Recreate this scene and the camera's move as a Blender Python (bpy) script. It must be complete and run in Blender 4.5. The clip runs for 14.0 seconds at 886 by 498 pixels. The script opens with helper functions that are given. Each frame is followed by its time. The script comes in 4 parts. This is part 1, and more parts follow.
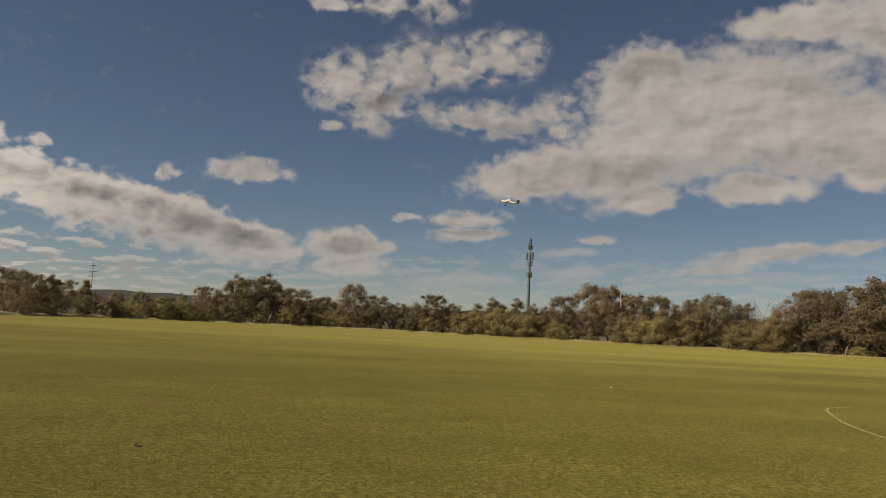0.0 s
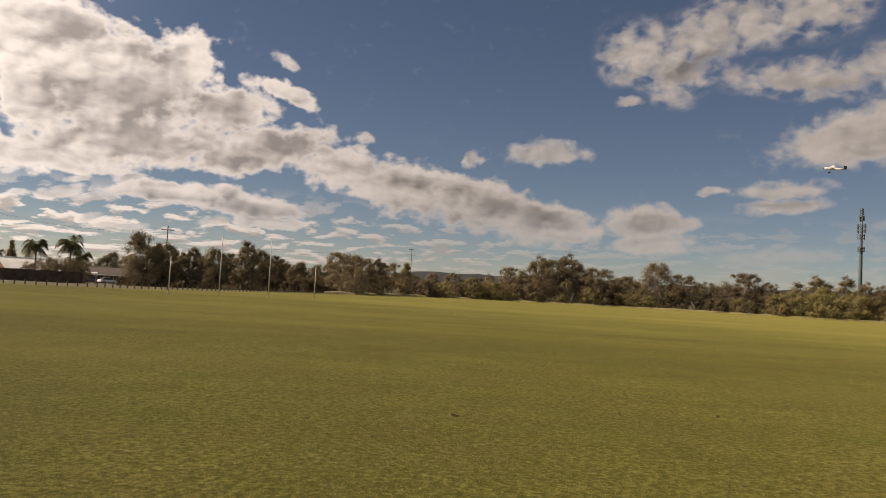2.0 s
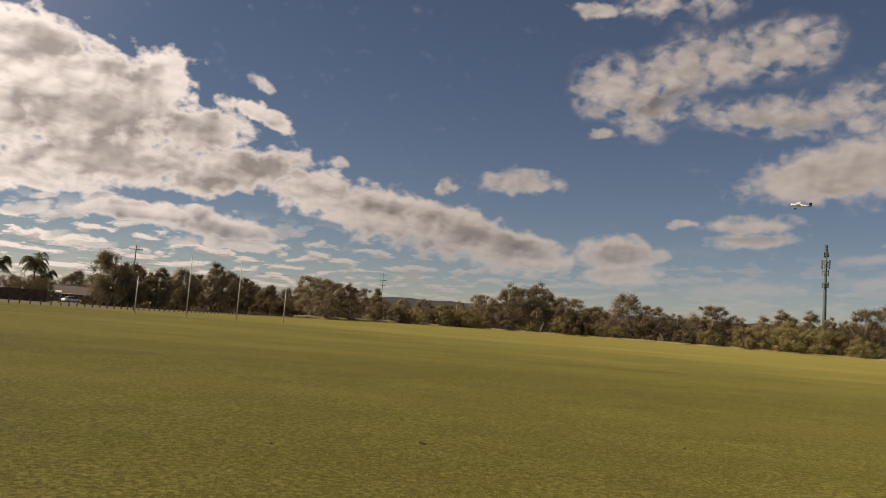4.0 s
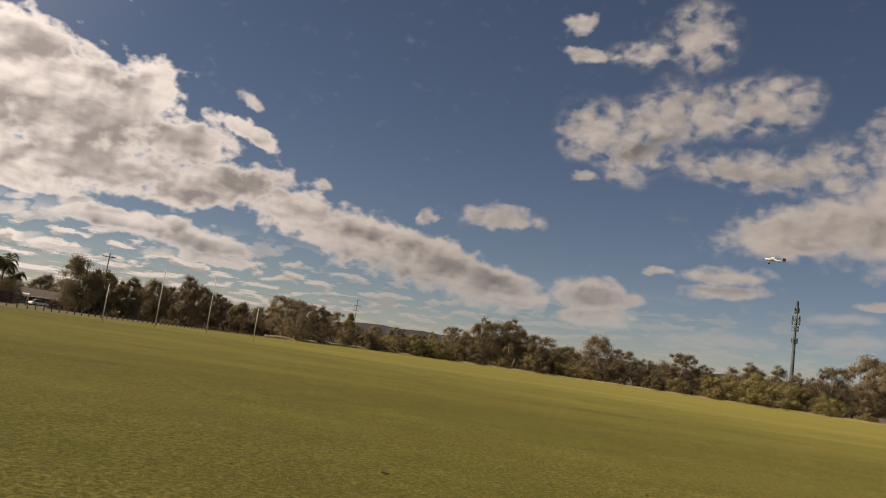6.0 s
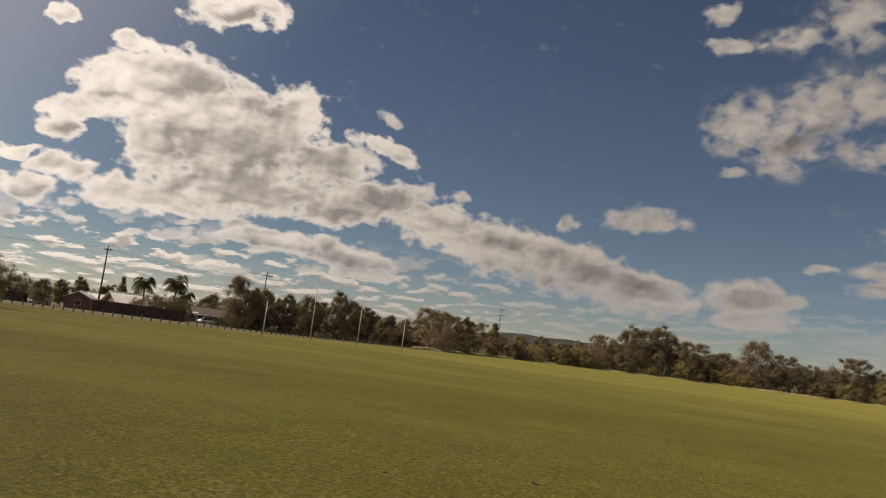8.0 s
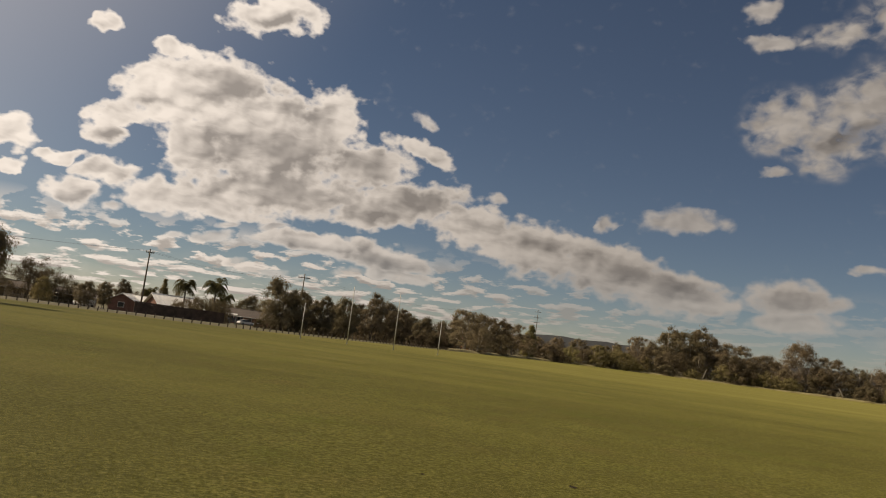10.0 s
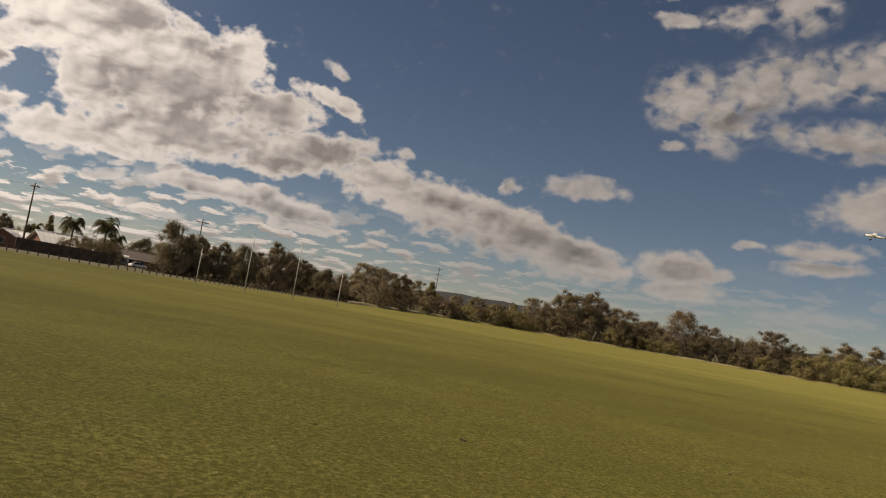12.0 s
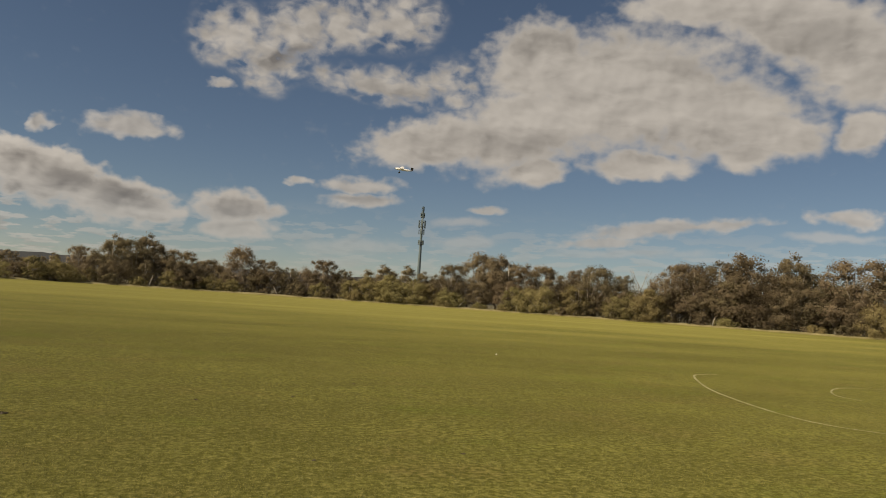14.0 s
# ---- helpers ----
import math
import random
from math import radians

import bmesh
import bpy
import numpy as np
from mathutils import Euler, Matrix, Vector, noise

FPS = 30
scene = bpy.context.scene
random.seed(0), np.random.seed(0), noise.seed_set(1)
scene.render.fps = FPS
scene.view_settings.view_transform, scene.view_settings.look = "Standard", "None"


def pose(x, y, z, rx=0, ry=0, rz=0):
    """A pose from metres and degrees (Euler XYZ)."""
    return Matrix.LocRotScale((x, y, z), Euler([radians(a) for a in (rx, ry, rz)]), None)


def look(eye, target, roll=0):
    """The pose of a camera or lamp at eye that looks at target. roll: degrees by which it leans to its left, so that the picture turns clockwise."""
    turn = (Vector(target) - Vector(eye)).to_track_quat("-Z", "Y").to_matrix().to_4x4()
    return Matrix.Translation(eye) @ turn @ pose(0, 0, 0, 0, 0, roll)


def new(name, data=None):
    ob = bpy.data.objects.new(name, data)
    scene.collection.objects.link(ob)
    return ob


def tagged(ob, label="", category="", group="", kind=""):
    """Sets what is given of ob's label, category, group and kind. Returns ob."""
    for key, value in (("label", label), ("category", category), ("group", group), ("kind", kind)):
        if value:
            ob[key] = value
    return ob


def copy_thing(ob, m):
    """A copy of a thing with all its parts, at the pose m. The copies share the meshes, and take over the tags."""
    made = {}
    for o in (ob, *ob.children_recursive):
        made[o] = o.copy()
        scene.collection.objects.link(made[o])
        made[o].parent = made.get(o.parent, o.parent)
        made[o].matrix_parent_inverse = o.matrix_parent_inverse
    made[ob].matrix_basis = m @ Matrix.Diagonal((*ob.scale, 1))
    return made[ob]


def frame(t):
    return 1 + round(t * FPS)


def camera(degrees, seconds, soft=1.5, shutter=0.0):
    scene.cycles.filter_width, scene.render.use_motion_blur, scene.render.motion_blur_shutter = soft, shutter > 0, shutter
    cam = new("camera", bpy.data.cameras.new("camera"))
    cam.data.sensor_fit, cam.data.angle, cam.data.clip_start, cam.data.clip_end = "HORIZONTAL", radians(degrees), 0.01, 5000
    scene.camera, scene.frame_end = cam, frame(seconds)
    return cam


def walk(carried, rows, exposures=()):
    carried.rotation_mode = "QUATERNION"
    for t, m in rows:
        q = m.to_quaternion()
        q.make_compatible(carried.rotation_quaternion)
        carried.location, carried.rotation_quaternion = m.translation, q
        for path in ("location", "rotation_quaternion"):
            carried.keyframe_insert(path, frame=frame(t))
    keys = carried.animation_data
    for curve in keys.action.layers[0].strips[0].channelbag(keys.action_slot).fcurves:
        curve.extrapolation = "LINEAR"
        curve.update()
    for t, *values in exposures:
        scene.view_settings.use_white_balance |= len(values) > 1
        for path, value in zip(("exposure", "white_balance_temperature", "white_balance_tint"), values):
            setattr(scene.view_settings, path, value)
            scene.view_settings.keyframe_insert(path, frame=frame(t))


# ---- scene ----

# ================= camera =================
EYE = 1.8
cam = camera(60.0, 14.0, soft=1.0)
ROWS = [
    (0.0, -15.7, 5.85, 3.09), (0.5, -2.61, 3.99, 3.11), (1.0, 3.12, 3.63, 3.64), (1.5, 5.98, 2.63, 3.95),
    (2.0, 6.4, 3.11, 3.26), (2.5, 5.63, 4.14, 3.17), (3.0, 4.71, 4.65, 3.43), (5.5, 3.53, 6.73, 7.03),
    (6.0, 3.02, 7.65, 8.39), (6.5, 5.29, 8.12, 10.8), (6.9, 8.42, 7.48, 7.58), (7.0, 8.92, 7.57, 6.53),
    (7.5, 11.32, 7.24, 6.94), (8.0, 13.62, 6.91, 7.39), (8.2, 14.28, 7.0, 7.32), (10.3, 16.35, 6.66, 7.52),
    (10.5, 16.01, 6.59, 7.53), (11.0, 14.32, 6.29, 8.1), (11.5, 12.19, 5.47, 9.07), (12.0, 8.71, 4.47, 9.95),
    (12.5, 4.76, 3.62, 9.53), (13.0, -0.84, 3.24, 7.13), (13.5, -10.17, 3.34, 4.22), (14.0, -23.91, 3.9, 4.03)]


def head_pose(yaw, pitch, roll):
    """The camera on a standing head: yaw to the left, pitch up, roll to the left."""
    a, e = radians(yaw), radians(pitch)
    way = Vector((-math.sin(a) * math.cos(e), math.cos(a) * math.cos(e), math.sin(e)))
    eye = Vector((0, 0, EYE))
    return look(eye, eye + way, roll)


walk(cam, [(t, head_pose(y, p, r)) for t, y, p, r in ROWS], [(0.0, 0.08, 7600, 13), (0.8, 0.18, 7700, 15), (2.0, 0.21, 7780, 18), (5.5, 0.15, 7780, 19), (6.5, 0.13, 7780, 17), (8.0, 0.02, 7780, 14), (10.5, -0.06, 7780, 14), (12.0, -0.03, 7770, 16), (13.0, 0.08, 7700, 13), (14.0, 0.18, 7600, 11)])

# ================= sky, sun =================
SUN_AZ, SUN_EL = 94.0, 41.0
world = bpy.data.worlds.new("sky")
scene.world = world
world.use_nodes = True
WN, WL = world.node_tree.nodes, world.node_tree.links
WN.clear()


def wnode(kind, inputs=(), **props):
    n = WN.new(kind)
    for key, value in props.items():
        setattr(n, key, value)
    for i, value in enumerate(inputs):
        if value is None:
            continue
        if hasattr(value, "is_output"):
            WL.new(value, n.inputs[i])
        else:
            n.inputs[i].default_value = value
    return n


def wmath(op, *values):
    return wnode("ShaderNodeMath", values, operation=op).outputs[0]


def wramp(value, lo, hi, out0=0.0, out1=1.0):
    return wnode("ShaderNodeMapRange", (value, lo, hi, out0, out1), interpolation_type="SMOOTHSTEP").outputs[0]


direction = wnode("ShaderNodeTexCoord").outputs["Generated"]
dxyz = wnode("ShaderNodeSeparateXYZ", (direction,)).outputs
az = wmath("MULTIPLY", wmath("ARCTAN2", wmath("MULTIPLY", dxyz[0], -1.0), dxyz[1]), 57.29578)
el = wmath("MULTIPLY", wmath("ARCSINE", dxyz[2]), 57.29578)
sky_uv = wnode("ShaderNodeCombineXYZ", (az, el, 0.0)).outputs[0]
over = wmath("ADD", wmath("MAXIMUM", dxyz[2], 0.0), 0.6)
grain_uv = wnode("ShaderNodeCombineXYZ", (wmath("DIVIDE", dxyz[0], over), wmath("DIVIDE", dxyz[1], over), wmath("MULTIPLY", el, 0.026))).outputs[0]


def wnoise(vec, scale, detail, rough, dist=0.0):
    return wnode("ShaderNodeTexNoise", (vec, None, scale, detail, rough, None, None, None, dist), noise_dimensions="3D")


def cloud_bank(over, *puffs, density=1.0):
    """Joins puffs of cloud to those in over: azimuth to the left, elevation, half width, half height and tilt, in degrees. 0 at the outline, 1 at the heart."""
    for a, e, wide, high, tilt in puffs:
        puff = wnode("ShaderNodeTexGradient", (sky_uv,), gradient_type="SPHERICAL")
        puff.texture_mapping.vector_type = "TEXTURE"
        puff.texture_mapping.translation = (a, e, 0.0)
        puff.texture_mapping.rotation = (0.0, 0.0, radians(tilt))
        puff.texture_mapping.scale = (wide * 1.5, high * 1.5, 1.0)
        over = wmath("SMOOTH_MAX", wmath("MULTIPLY_ADD", puff.outputs[1], 1.5 * density, -0.5), over, 0.08)
    return over


# heaps of vapour: coarse billows bend the outlines, finer ones fray them
flat_uv = wnode("ShaderNodeCombineXYZ", (az, wmath("MULTIPLY", el, 1.35), 3.0)).outputs[0]
billow = wnoise(flat_uv, 0.42, 3.0, 0.5)
bend = wnode("ShaderNodeVectorMath", (billow.outputs["Color"], (0.5, 0.5, 0.5)), operation="SUBTRACT").outputs[0]
height_gain = wramp(el, 1.0, 11.0, 0.3, 1.0)
reach = wnode("ShaderNodeCombineXYZ", (wmath("MULTIPLY", height_gain, 2.6), wmath("MULTIPLY", height_gain, 1.7), 0.0)).outputs[0]
sky_uv = wnode("ShaderNodeVectorMath", (sky_uv, wnode("ShaderNodeVectorMath", (bend, reach), operation="MULTIPLY").outputs[0]), operation="ADD").outputs[0]
sun_way = Vector((-math.sin(radians(SUN_AZ)) * math.cos(radians(SUN_EL)), math.cos(radians(SUN_AZ)) * math.cos(radians(SUN_EL)), math.sin(radians(SUN_EL))))
near_sun = wnode("ShaderNodeVectorMath", (direction, tuple(sun_way)), operation="DOT_PRODUCT").outputs["Value"]
crisp = wramp(near_sun, 0.0, 0.5)
sharp = wramp(near_sun, -0.38, 0.3)

# the banks that stand in front of the camera
heap = ragged = thin = veiled = belly = -0.5
heap = cloud_bank(heap, (37.2, 14.8, 4.1, 2.64, -14), (33.9, 15.6, 5.1, 2.58, 7), (30.6, 12.7, 7.2, 4.48, 4), (26.4, 14.5, 3.0, 2.5, -10), (22.6, 12.0, 3.8, 1.9, -9),
           (29.2, 9.0, 7.5, 2.11, -5), (35.2, 7.5, 5.2, 1.41, -2), (40.8, 12.4, 2.3, 1.32, -22), (41.0, 11.0, 1.9, 0.97, -3), (37.7, 17.5, 1.7, 0.76, 6),
           (19.0, 13.7, 3.1, 0.71, 16))
heap = cloud_bank(heap, (19.3, 9.8, 5.3, 1.76, -8), (22.1, 8.6, 3.1, 1.33, -9), (14.4, 8.6, 3.8, 1.69, 0), (9.6, 7.5, 5.3, 2.1, 7), (4.4, 6.6, 5.6, 2.08, 8),
           (-0.2, 5.5, 5.2, 1.72, 6), (-2.6, 4.9, 3.1, 1.01, 2), (-8.6, 5.7, 3.1, 1.33, -2), (-8.8, 4.1, 3.3, 0.86, -3))
heap = cloud_bank(heap, (42.5, 18.1, 1.4, 0.84, -17), (31.3, 21.3, 4.1, 1.57, -13), (40.9, 8.4, 2.2, 1.05, -12), (42.7, 6.7, 1.9, 1.11, -6), (43.7, 8.8, 1.8, 0.51, -13),
           (25.9, 5.9, 5.1, 0.91, -2), (20.8, 5.3, 4.4, 1.17, 5), (19.4, 4.2, 3.3, 0.59, 0), (38.3, 7.3, 1.1, 0.54, -11), (35.3, 11.5, 2.7, 2.79, -12))
heap = cloud_bank(heap, (-22.7, 11.8, 6.2, 1.9, -9), (-29.5, 13.3, 7.1, 3.46, -17), (-30.4, 17.9, 4.7, 3.32, -2), (-36.4, 15.9, 9.9, 5.05, -1), (-42.4, 14.5, 7.9, 3.54, 8),
           (-47.0, 13.0, 3.9, 1.97, 6), (-30.3, 10.0, 2.8, 1.08, -3), (-38.3, 10.8, 4.5, 1.13, -1), (-45.4, 11.7, 2.3, 1.31, 0), (-48.9, 19.8, 9.1, 2.71, 18),
           (-52.4, 17.1, 4.1, 3.13, 15), (-41.7, 21.5, 5.9, 1.32, 2), (-52.2, 12.9, 1.6, 1.46, 2))

heap = cloud_bank(heap, (46.9, 9.7, 1.6, 1.44, -14), (44.1, 8.8, 1.6, 0.48, -13), (46.5, 7.6, 0.8, 0.44, -13))
# torn, thin cloud
ragged = cloud_bank(ragged, (-7.0, 17.7, 2.4, 1.97, -9), (-9.9, 16.3, 2.5, 1.91, 12), (-12.0, 18.5, 3.9, 2.15, -30), (-15.5, 19.5, 4.0, 1.78, -6), (-19.1, 19.9, 3.1, 1.86, -5),
           (-19.0, 15.4, 5.4, 1.13, 3), (-23.1, 16.0, 2.7, 1.61, -4))
ragged = cloud_bank(ragged, (-11.0, 23.2, 2.9, 0.88, -6), (-14.1, 24.5, 2.6, 2.08, 4), density=0.88)
thin = cloud_bank(thin, (-0.7, 10.5, 3.0, 0.98, -2), (4.3, 10.1, 1.1, 0.54, -26), (-6.1, 22.9, 2.6, 0.48, 0), (-5.1, 24.9, 1.3, 0.81, 1), (-6.9, 14.3, 1.1, 0.27, -2))
thin = cloud_bank(thin, (18.9, 15.8, 1.1, 0.54, 25), (33.3, 5.2, 1.8, 0.4, -10), (29.0, 6.6, 1.1, 0.33, -9), (32.3, 6.2, 1.1, 0.32, -10), (36.3, 6.3, 0.7, 0.31, -11),
           (12.8, 10.8, 0.8, 0.59, 32), (40.0, 6.2, 0.8, 0.34, -11), (22.7, 4.1, 1.6, 0.37, -8), (35.5, 4.9, 0.7, 0.23, -10), (29.7, 3.1, 2.3, 0.36, -2),
           (31.3, 3.5, 1.1, 0.36, -9))
thin = cloud_bank(thin, (-17.3, 8.2, 3.3, 0.63, -3), (-17.6, 7.1, 3.5, 0.59, -3), (-12.7, 8.2, 0.9, 0.33, -6), (-27.0, 7.1, 1.4, 0.34, -4), (-39.3, 6.2, 6.5, 0.65, -7),
           (-42.8, 6.6, 4.9, 0.4, -5), (-35.4, 5.1, 3.9, 0.5, -7), (-51.7, 7.3, 2.4, 0.6, 2))
veiled = cloud_bank(veiled, (-17.0, 3.6, 4.0, 0.75, -6), (-25.3, 6.0, 2.5, 0.42, -4), (-25.4, 4.5, 3.0, 0.51, -4), (-16.3, 2.4, 2.9, 0.42, -4), (-37.4, 4.4, 6.0, 0.41, -3),
           (-51.1, 6.1, 3.7, 0.34, -1))
# their shaded undersides
belly = cloud_bank(belly, (29.3, 11.9, 6.8, 2.22, -1), (27.9, 9.8, 7.8, 2.45, -5), (33.2, 11.3, 3.8, 2.05, -11), (32.8, 15.8, 4.3, 1.33, -1), (23.9, 11.9, 4.4, 1.48, -9),
           (28.6, 15.1, 2.8, 1.21, 9), (40.5, 11.0, 1.5, 0.53, -3), (38.5, 13.7, 1.4, 0.53, -14))
belly = cloud_bank(belly, (18.1, 9.8, 4.5, 1.34, -8), (20.8, 8.4, 4.6, 0.84, -8), (13.2, 9.0, 2.6, 0.63, -2), (8.8, 7.9, 2.5, 0.63, 7), (2.8, 6.6, 4.1, 0.83, 7),
           (-1.8, 5.6, 2.8, 0.65, 4), (-8.6, 5.7, 2.6, 0.62, -6), (6.0, 5.3, 3.7, 0.5, 7))
belly = cloud_bank(belly, (40.0, 8.3, 1.7, 0.49, -12), (42.1, 6.5, 1.5, 0.52, -12), (26.6, 5.4, 3.6, 0.41, -2), (20.3, 5.0, 3.3, 0.54, 4), (30.8, 20.9, 2.4, 0.53, -13))
belly = cloud_bank(belly, (-32.5, 11.6, 8.7, 1.4, -2), (-32.0, 19.6, 5.5, 1.55, -1), (-42.3, 17.2, 5.9, 1.12, 16), (-40.6, 12.4, 4.7, 1.03, 0), (-49.6, 19.0, 5.4, 1.4, 16),
           (-20.3, 15.2, 3.4, 0.57, 1), (-17.6, 7.3, 2.5, 0.33, -5), (-11.7, 16.9, 2.5, 0.7, -35), (-24.1, 10.9, 3.8, 0.58, -4))

# cloud over the rest of the sky, beside and behind the camera
aside = wramp(wmath("ABSOLUTE", wmath("ADD", az, 2.0)), 58.0, 74.0)
aloft = wramp(el, 26.0, 34.0)
elsewhere = wmath("MULTIPLY", wmath("MAXIMUM", aside, aloft), wramp(el, 0.0, 4.0))
loose = wmath("MULTIPLY_ADD", wmath("MULTIPLY", wramp(wnoise(grain_uv, 3.4, 3.0, 0.5).outputs[0], 0.48, 0.66), elsewhere), 1.3, -0.5)
heap = wmath("MAXIMUM", heap, loose)

fray = wmath("SUBTRACT", wnoise(flat_uv, 0.85, 6.0, 0.43, 0.1).outputs[0], 0.5)
holes = wmath("SUBTRACT", wnoise(flat_uv, 0.8, 5.0, 0.44, 0.3).outputs[0], 0.5)
heap_v = wmath("MULTIPLY_ADD", fray, wmath("MULTIPLY_ADD", sharp, 0.5, 0.75), heap)
ragged_v = wmath("MULTIPLY_ADD", wmath("MULTIPLY", holes, wramp(ragged, -0.4, 0.1)), 2.7, wmath("MULTIPLY_ADD", ragged, 0.9, 0.08))
soft = wmath("MULTIPLY_ADD", sharp, -0.14, 0.42)
cover = wmath("MAXIMUM", wramp(heap_v, wmath("MULTIPLY_ADD", sharp, 0.1, -0.18), soft), wramp(ragged_v, -0.32, 0.85, 0.0, 0.95))
cover = wmath("MAXIMUM", cover, wramp(wmath("MULTIPLY_ADD", wmath("MULTIPLY", fray, wramp(thin, -0.45, -0.15)), 1.6, thin), -0.22, 0.6, 0.0, 0.88))
cover = wmath("MAXIMUM", cover, wramp(wmath("MULTIPLY_ADD", fray, 1.2, veiled), -0.35, 0.7, 0.0, 0.5))
cover = wmath("MAXIMUM", cover, wramp(near_sun, 0.45, 0.95, 0.0, 0.42))
body = wmath("MAXIMUM", wmath("MAXIMUM", heap_v, ragged_v), thin)
thick = wramp(body, 0.0, 0.6)


# the sides of the heaps that face the sun are lit, the others lie in their own shade
def swellings(shift_az, shift_el):
    at = wnode("ShaderNodeVectorMath", (flat_uv, (shift_az, shift_el, 0.0)), operation="ADD").outputs[0]
    return wnoise(at, 0.42, 2.5, 0.42, 0.2).outputs[0]


relief = wmath("SUBTRACT", swellings(0.0, 0.0), swellings(0.34, 0.40))
strata = wnode("ShaderNodeVectorMath", (sky_uv, (0.42, 1.5, 1.0)), operation="MULTIPLY").outputs[0]
layers = wmath("MULTIPLY_ADD", wmath("SUBTRACT", wnoise(strata, 0.8, 4.0, 0.5, 0.2).outputs[0], 0.5), 1.1, wmath("SUBTRACT", wnoise(flat_uv, 0.45, 3.0, 0.45, 0.2).outputs[0], 0.5))
under = wramp(wmath("MULTIPLY_ADD", layers, 1.7, belly), -0.8, 0.95)
shade = wmath("MULTIPLY", under, thick)
shade = wmath("MULTIPLY_ADD", wmath("MULTIPLY", relief, thick), wmath("MULTIPLY_ADD", sharp, -0.7, -1.2), wmath("MULTIPLY_ADD", thick, 0.14, wmath("MULTIPLY", shade, wmath("MULTIPLY_ADD", sharp, 0.34, 0.4))))


def cloud_rows(above):
    """Rows of small flat-based clouds that close up towards the horizon."""
    uv = wnode("ShaderNodeCombineXYZ", (wmath("MULTIPLY", az, 0.2), wmath("DIVIDE", 50.0, wmath("ADD", wmath("MULTIPLY_ADD", az, 0.03, el), 4.0 + above)), 4.7)).outputs[0]
    return wnoise(uv, 1.9, 7.0, 0.56, 0.1).outputs[0]


rows = wramp(cloud_rows(0.0), 0.485, 0.56)
low_sky = wmath("MULTIPLY", wmath("MULTIPLY", wramp(el, 0.3, 1.2), wramp(el, 7.0, 4.0)), wramp(az, -12.0, 26.0, 0.3, 1.0))
rows_over = wramp(cloud_rows(0.3), 0.47, 0.62, 0.0, 0.75)
shade = wmath("MAXIMUM", wmath("MULTIPLY", shade, wramp(cover, 0.0, 0.6)), wmath("MULTIPLY", wmath("MULTIPLY", rows_over, low_sky), wramp(body, 0.1, -0.1)))
shade = wmath("MAXIMUM", wmath("MINIMUM", shade, 1.0), 0.0)
CLOUD_LIT, CLOUD_SHADE = (8.4, 8.3, 8.25, 1), (3.1, 3.05, 3.1, 1)
cloud_tone = wnode("ShaderNodeMix", (shade, None, None, None, None, None, CLOUD_LIT, CLOUD_SHADE), data_type="RGBA").outputs[2]
gain = wmath("ADD", wmath("ADD", wmath("MULTIPLY_ADD", crisp, 0.75, 0.95), wramp(near_sun, 0.3, 0.8, 0.0, 0.65)), wramp(near_sun, -0.45, -0.85, 0.0, 0.9))
cloud_tone = wnode("ShaderNodeVectorMath", (cloud_tone, wnode("ShaderNodeCombineXYZ", (gain, gain, gain)).outputs[0]), operation="MULTIPLY").outputs[0]
sky = wnode("ShaderNodeTexSky", sky_type="NISHITA", sun_disc=False, sun_elevation=radians(SUN_EL), sun_rotation=radians(-SUN_AZ),
            altitude=1800.0, air_density=1.0, dust_density=0.6, ozone_density=3.2).outputs[0]
cover = wmath("MULTIPLY", cover, wramp(el, 0.0, 8.0, 0.6, 1.0))
cover = wmath("MAXIMUM", cover, wmath("MULTIPLY", rows, low_sky))
veil = wmath("MULTIPLY", wramp(el, 5.0, 0.3), wmath("ADD", wmath("MULTIPLY", fray, 1.3), 0.35))
cover = wmath("MAXIMUM", cover, wmath("MULTIPLY", veil, 0.32))
dome = wnode("ShaderNodeMix", (cover, None, None, None, None, None, sky, cloud_tone), data_type="RGBA").outputs[2]
WL.new(wnode("ShaderNodeBackground", (dome, 0.05)).outputs[0], wnode("ShaderNodeOutputWorld").inputs[0])

sun = new("sun", bpy.data.lights.new("sun", "SUN"))
sun.data.energy, sun.data.angle, sun.data.color = 5.0, radians(0.55), (1.0, 0.90, 0.73)
sun.matrix_world = look(sun_way * 100, (0, 0, 0))


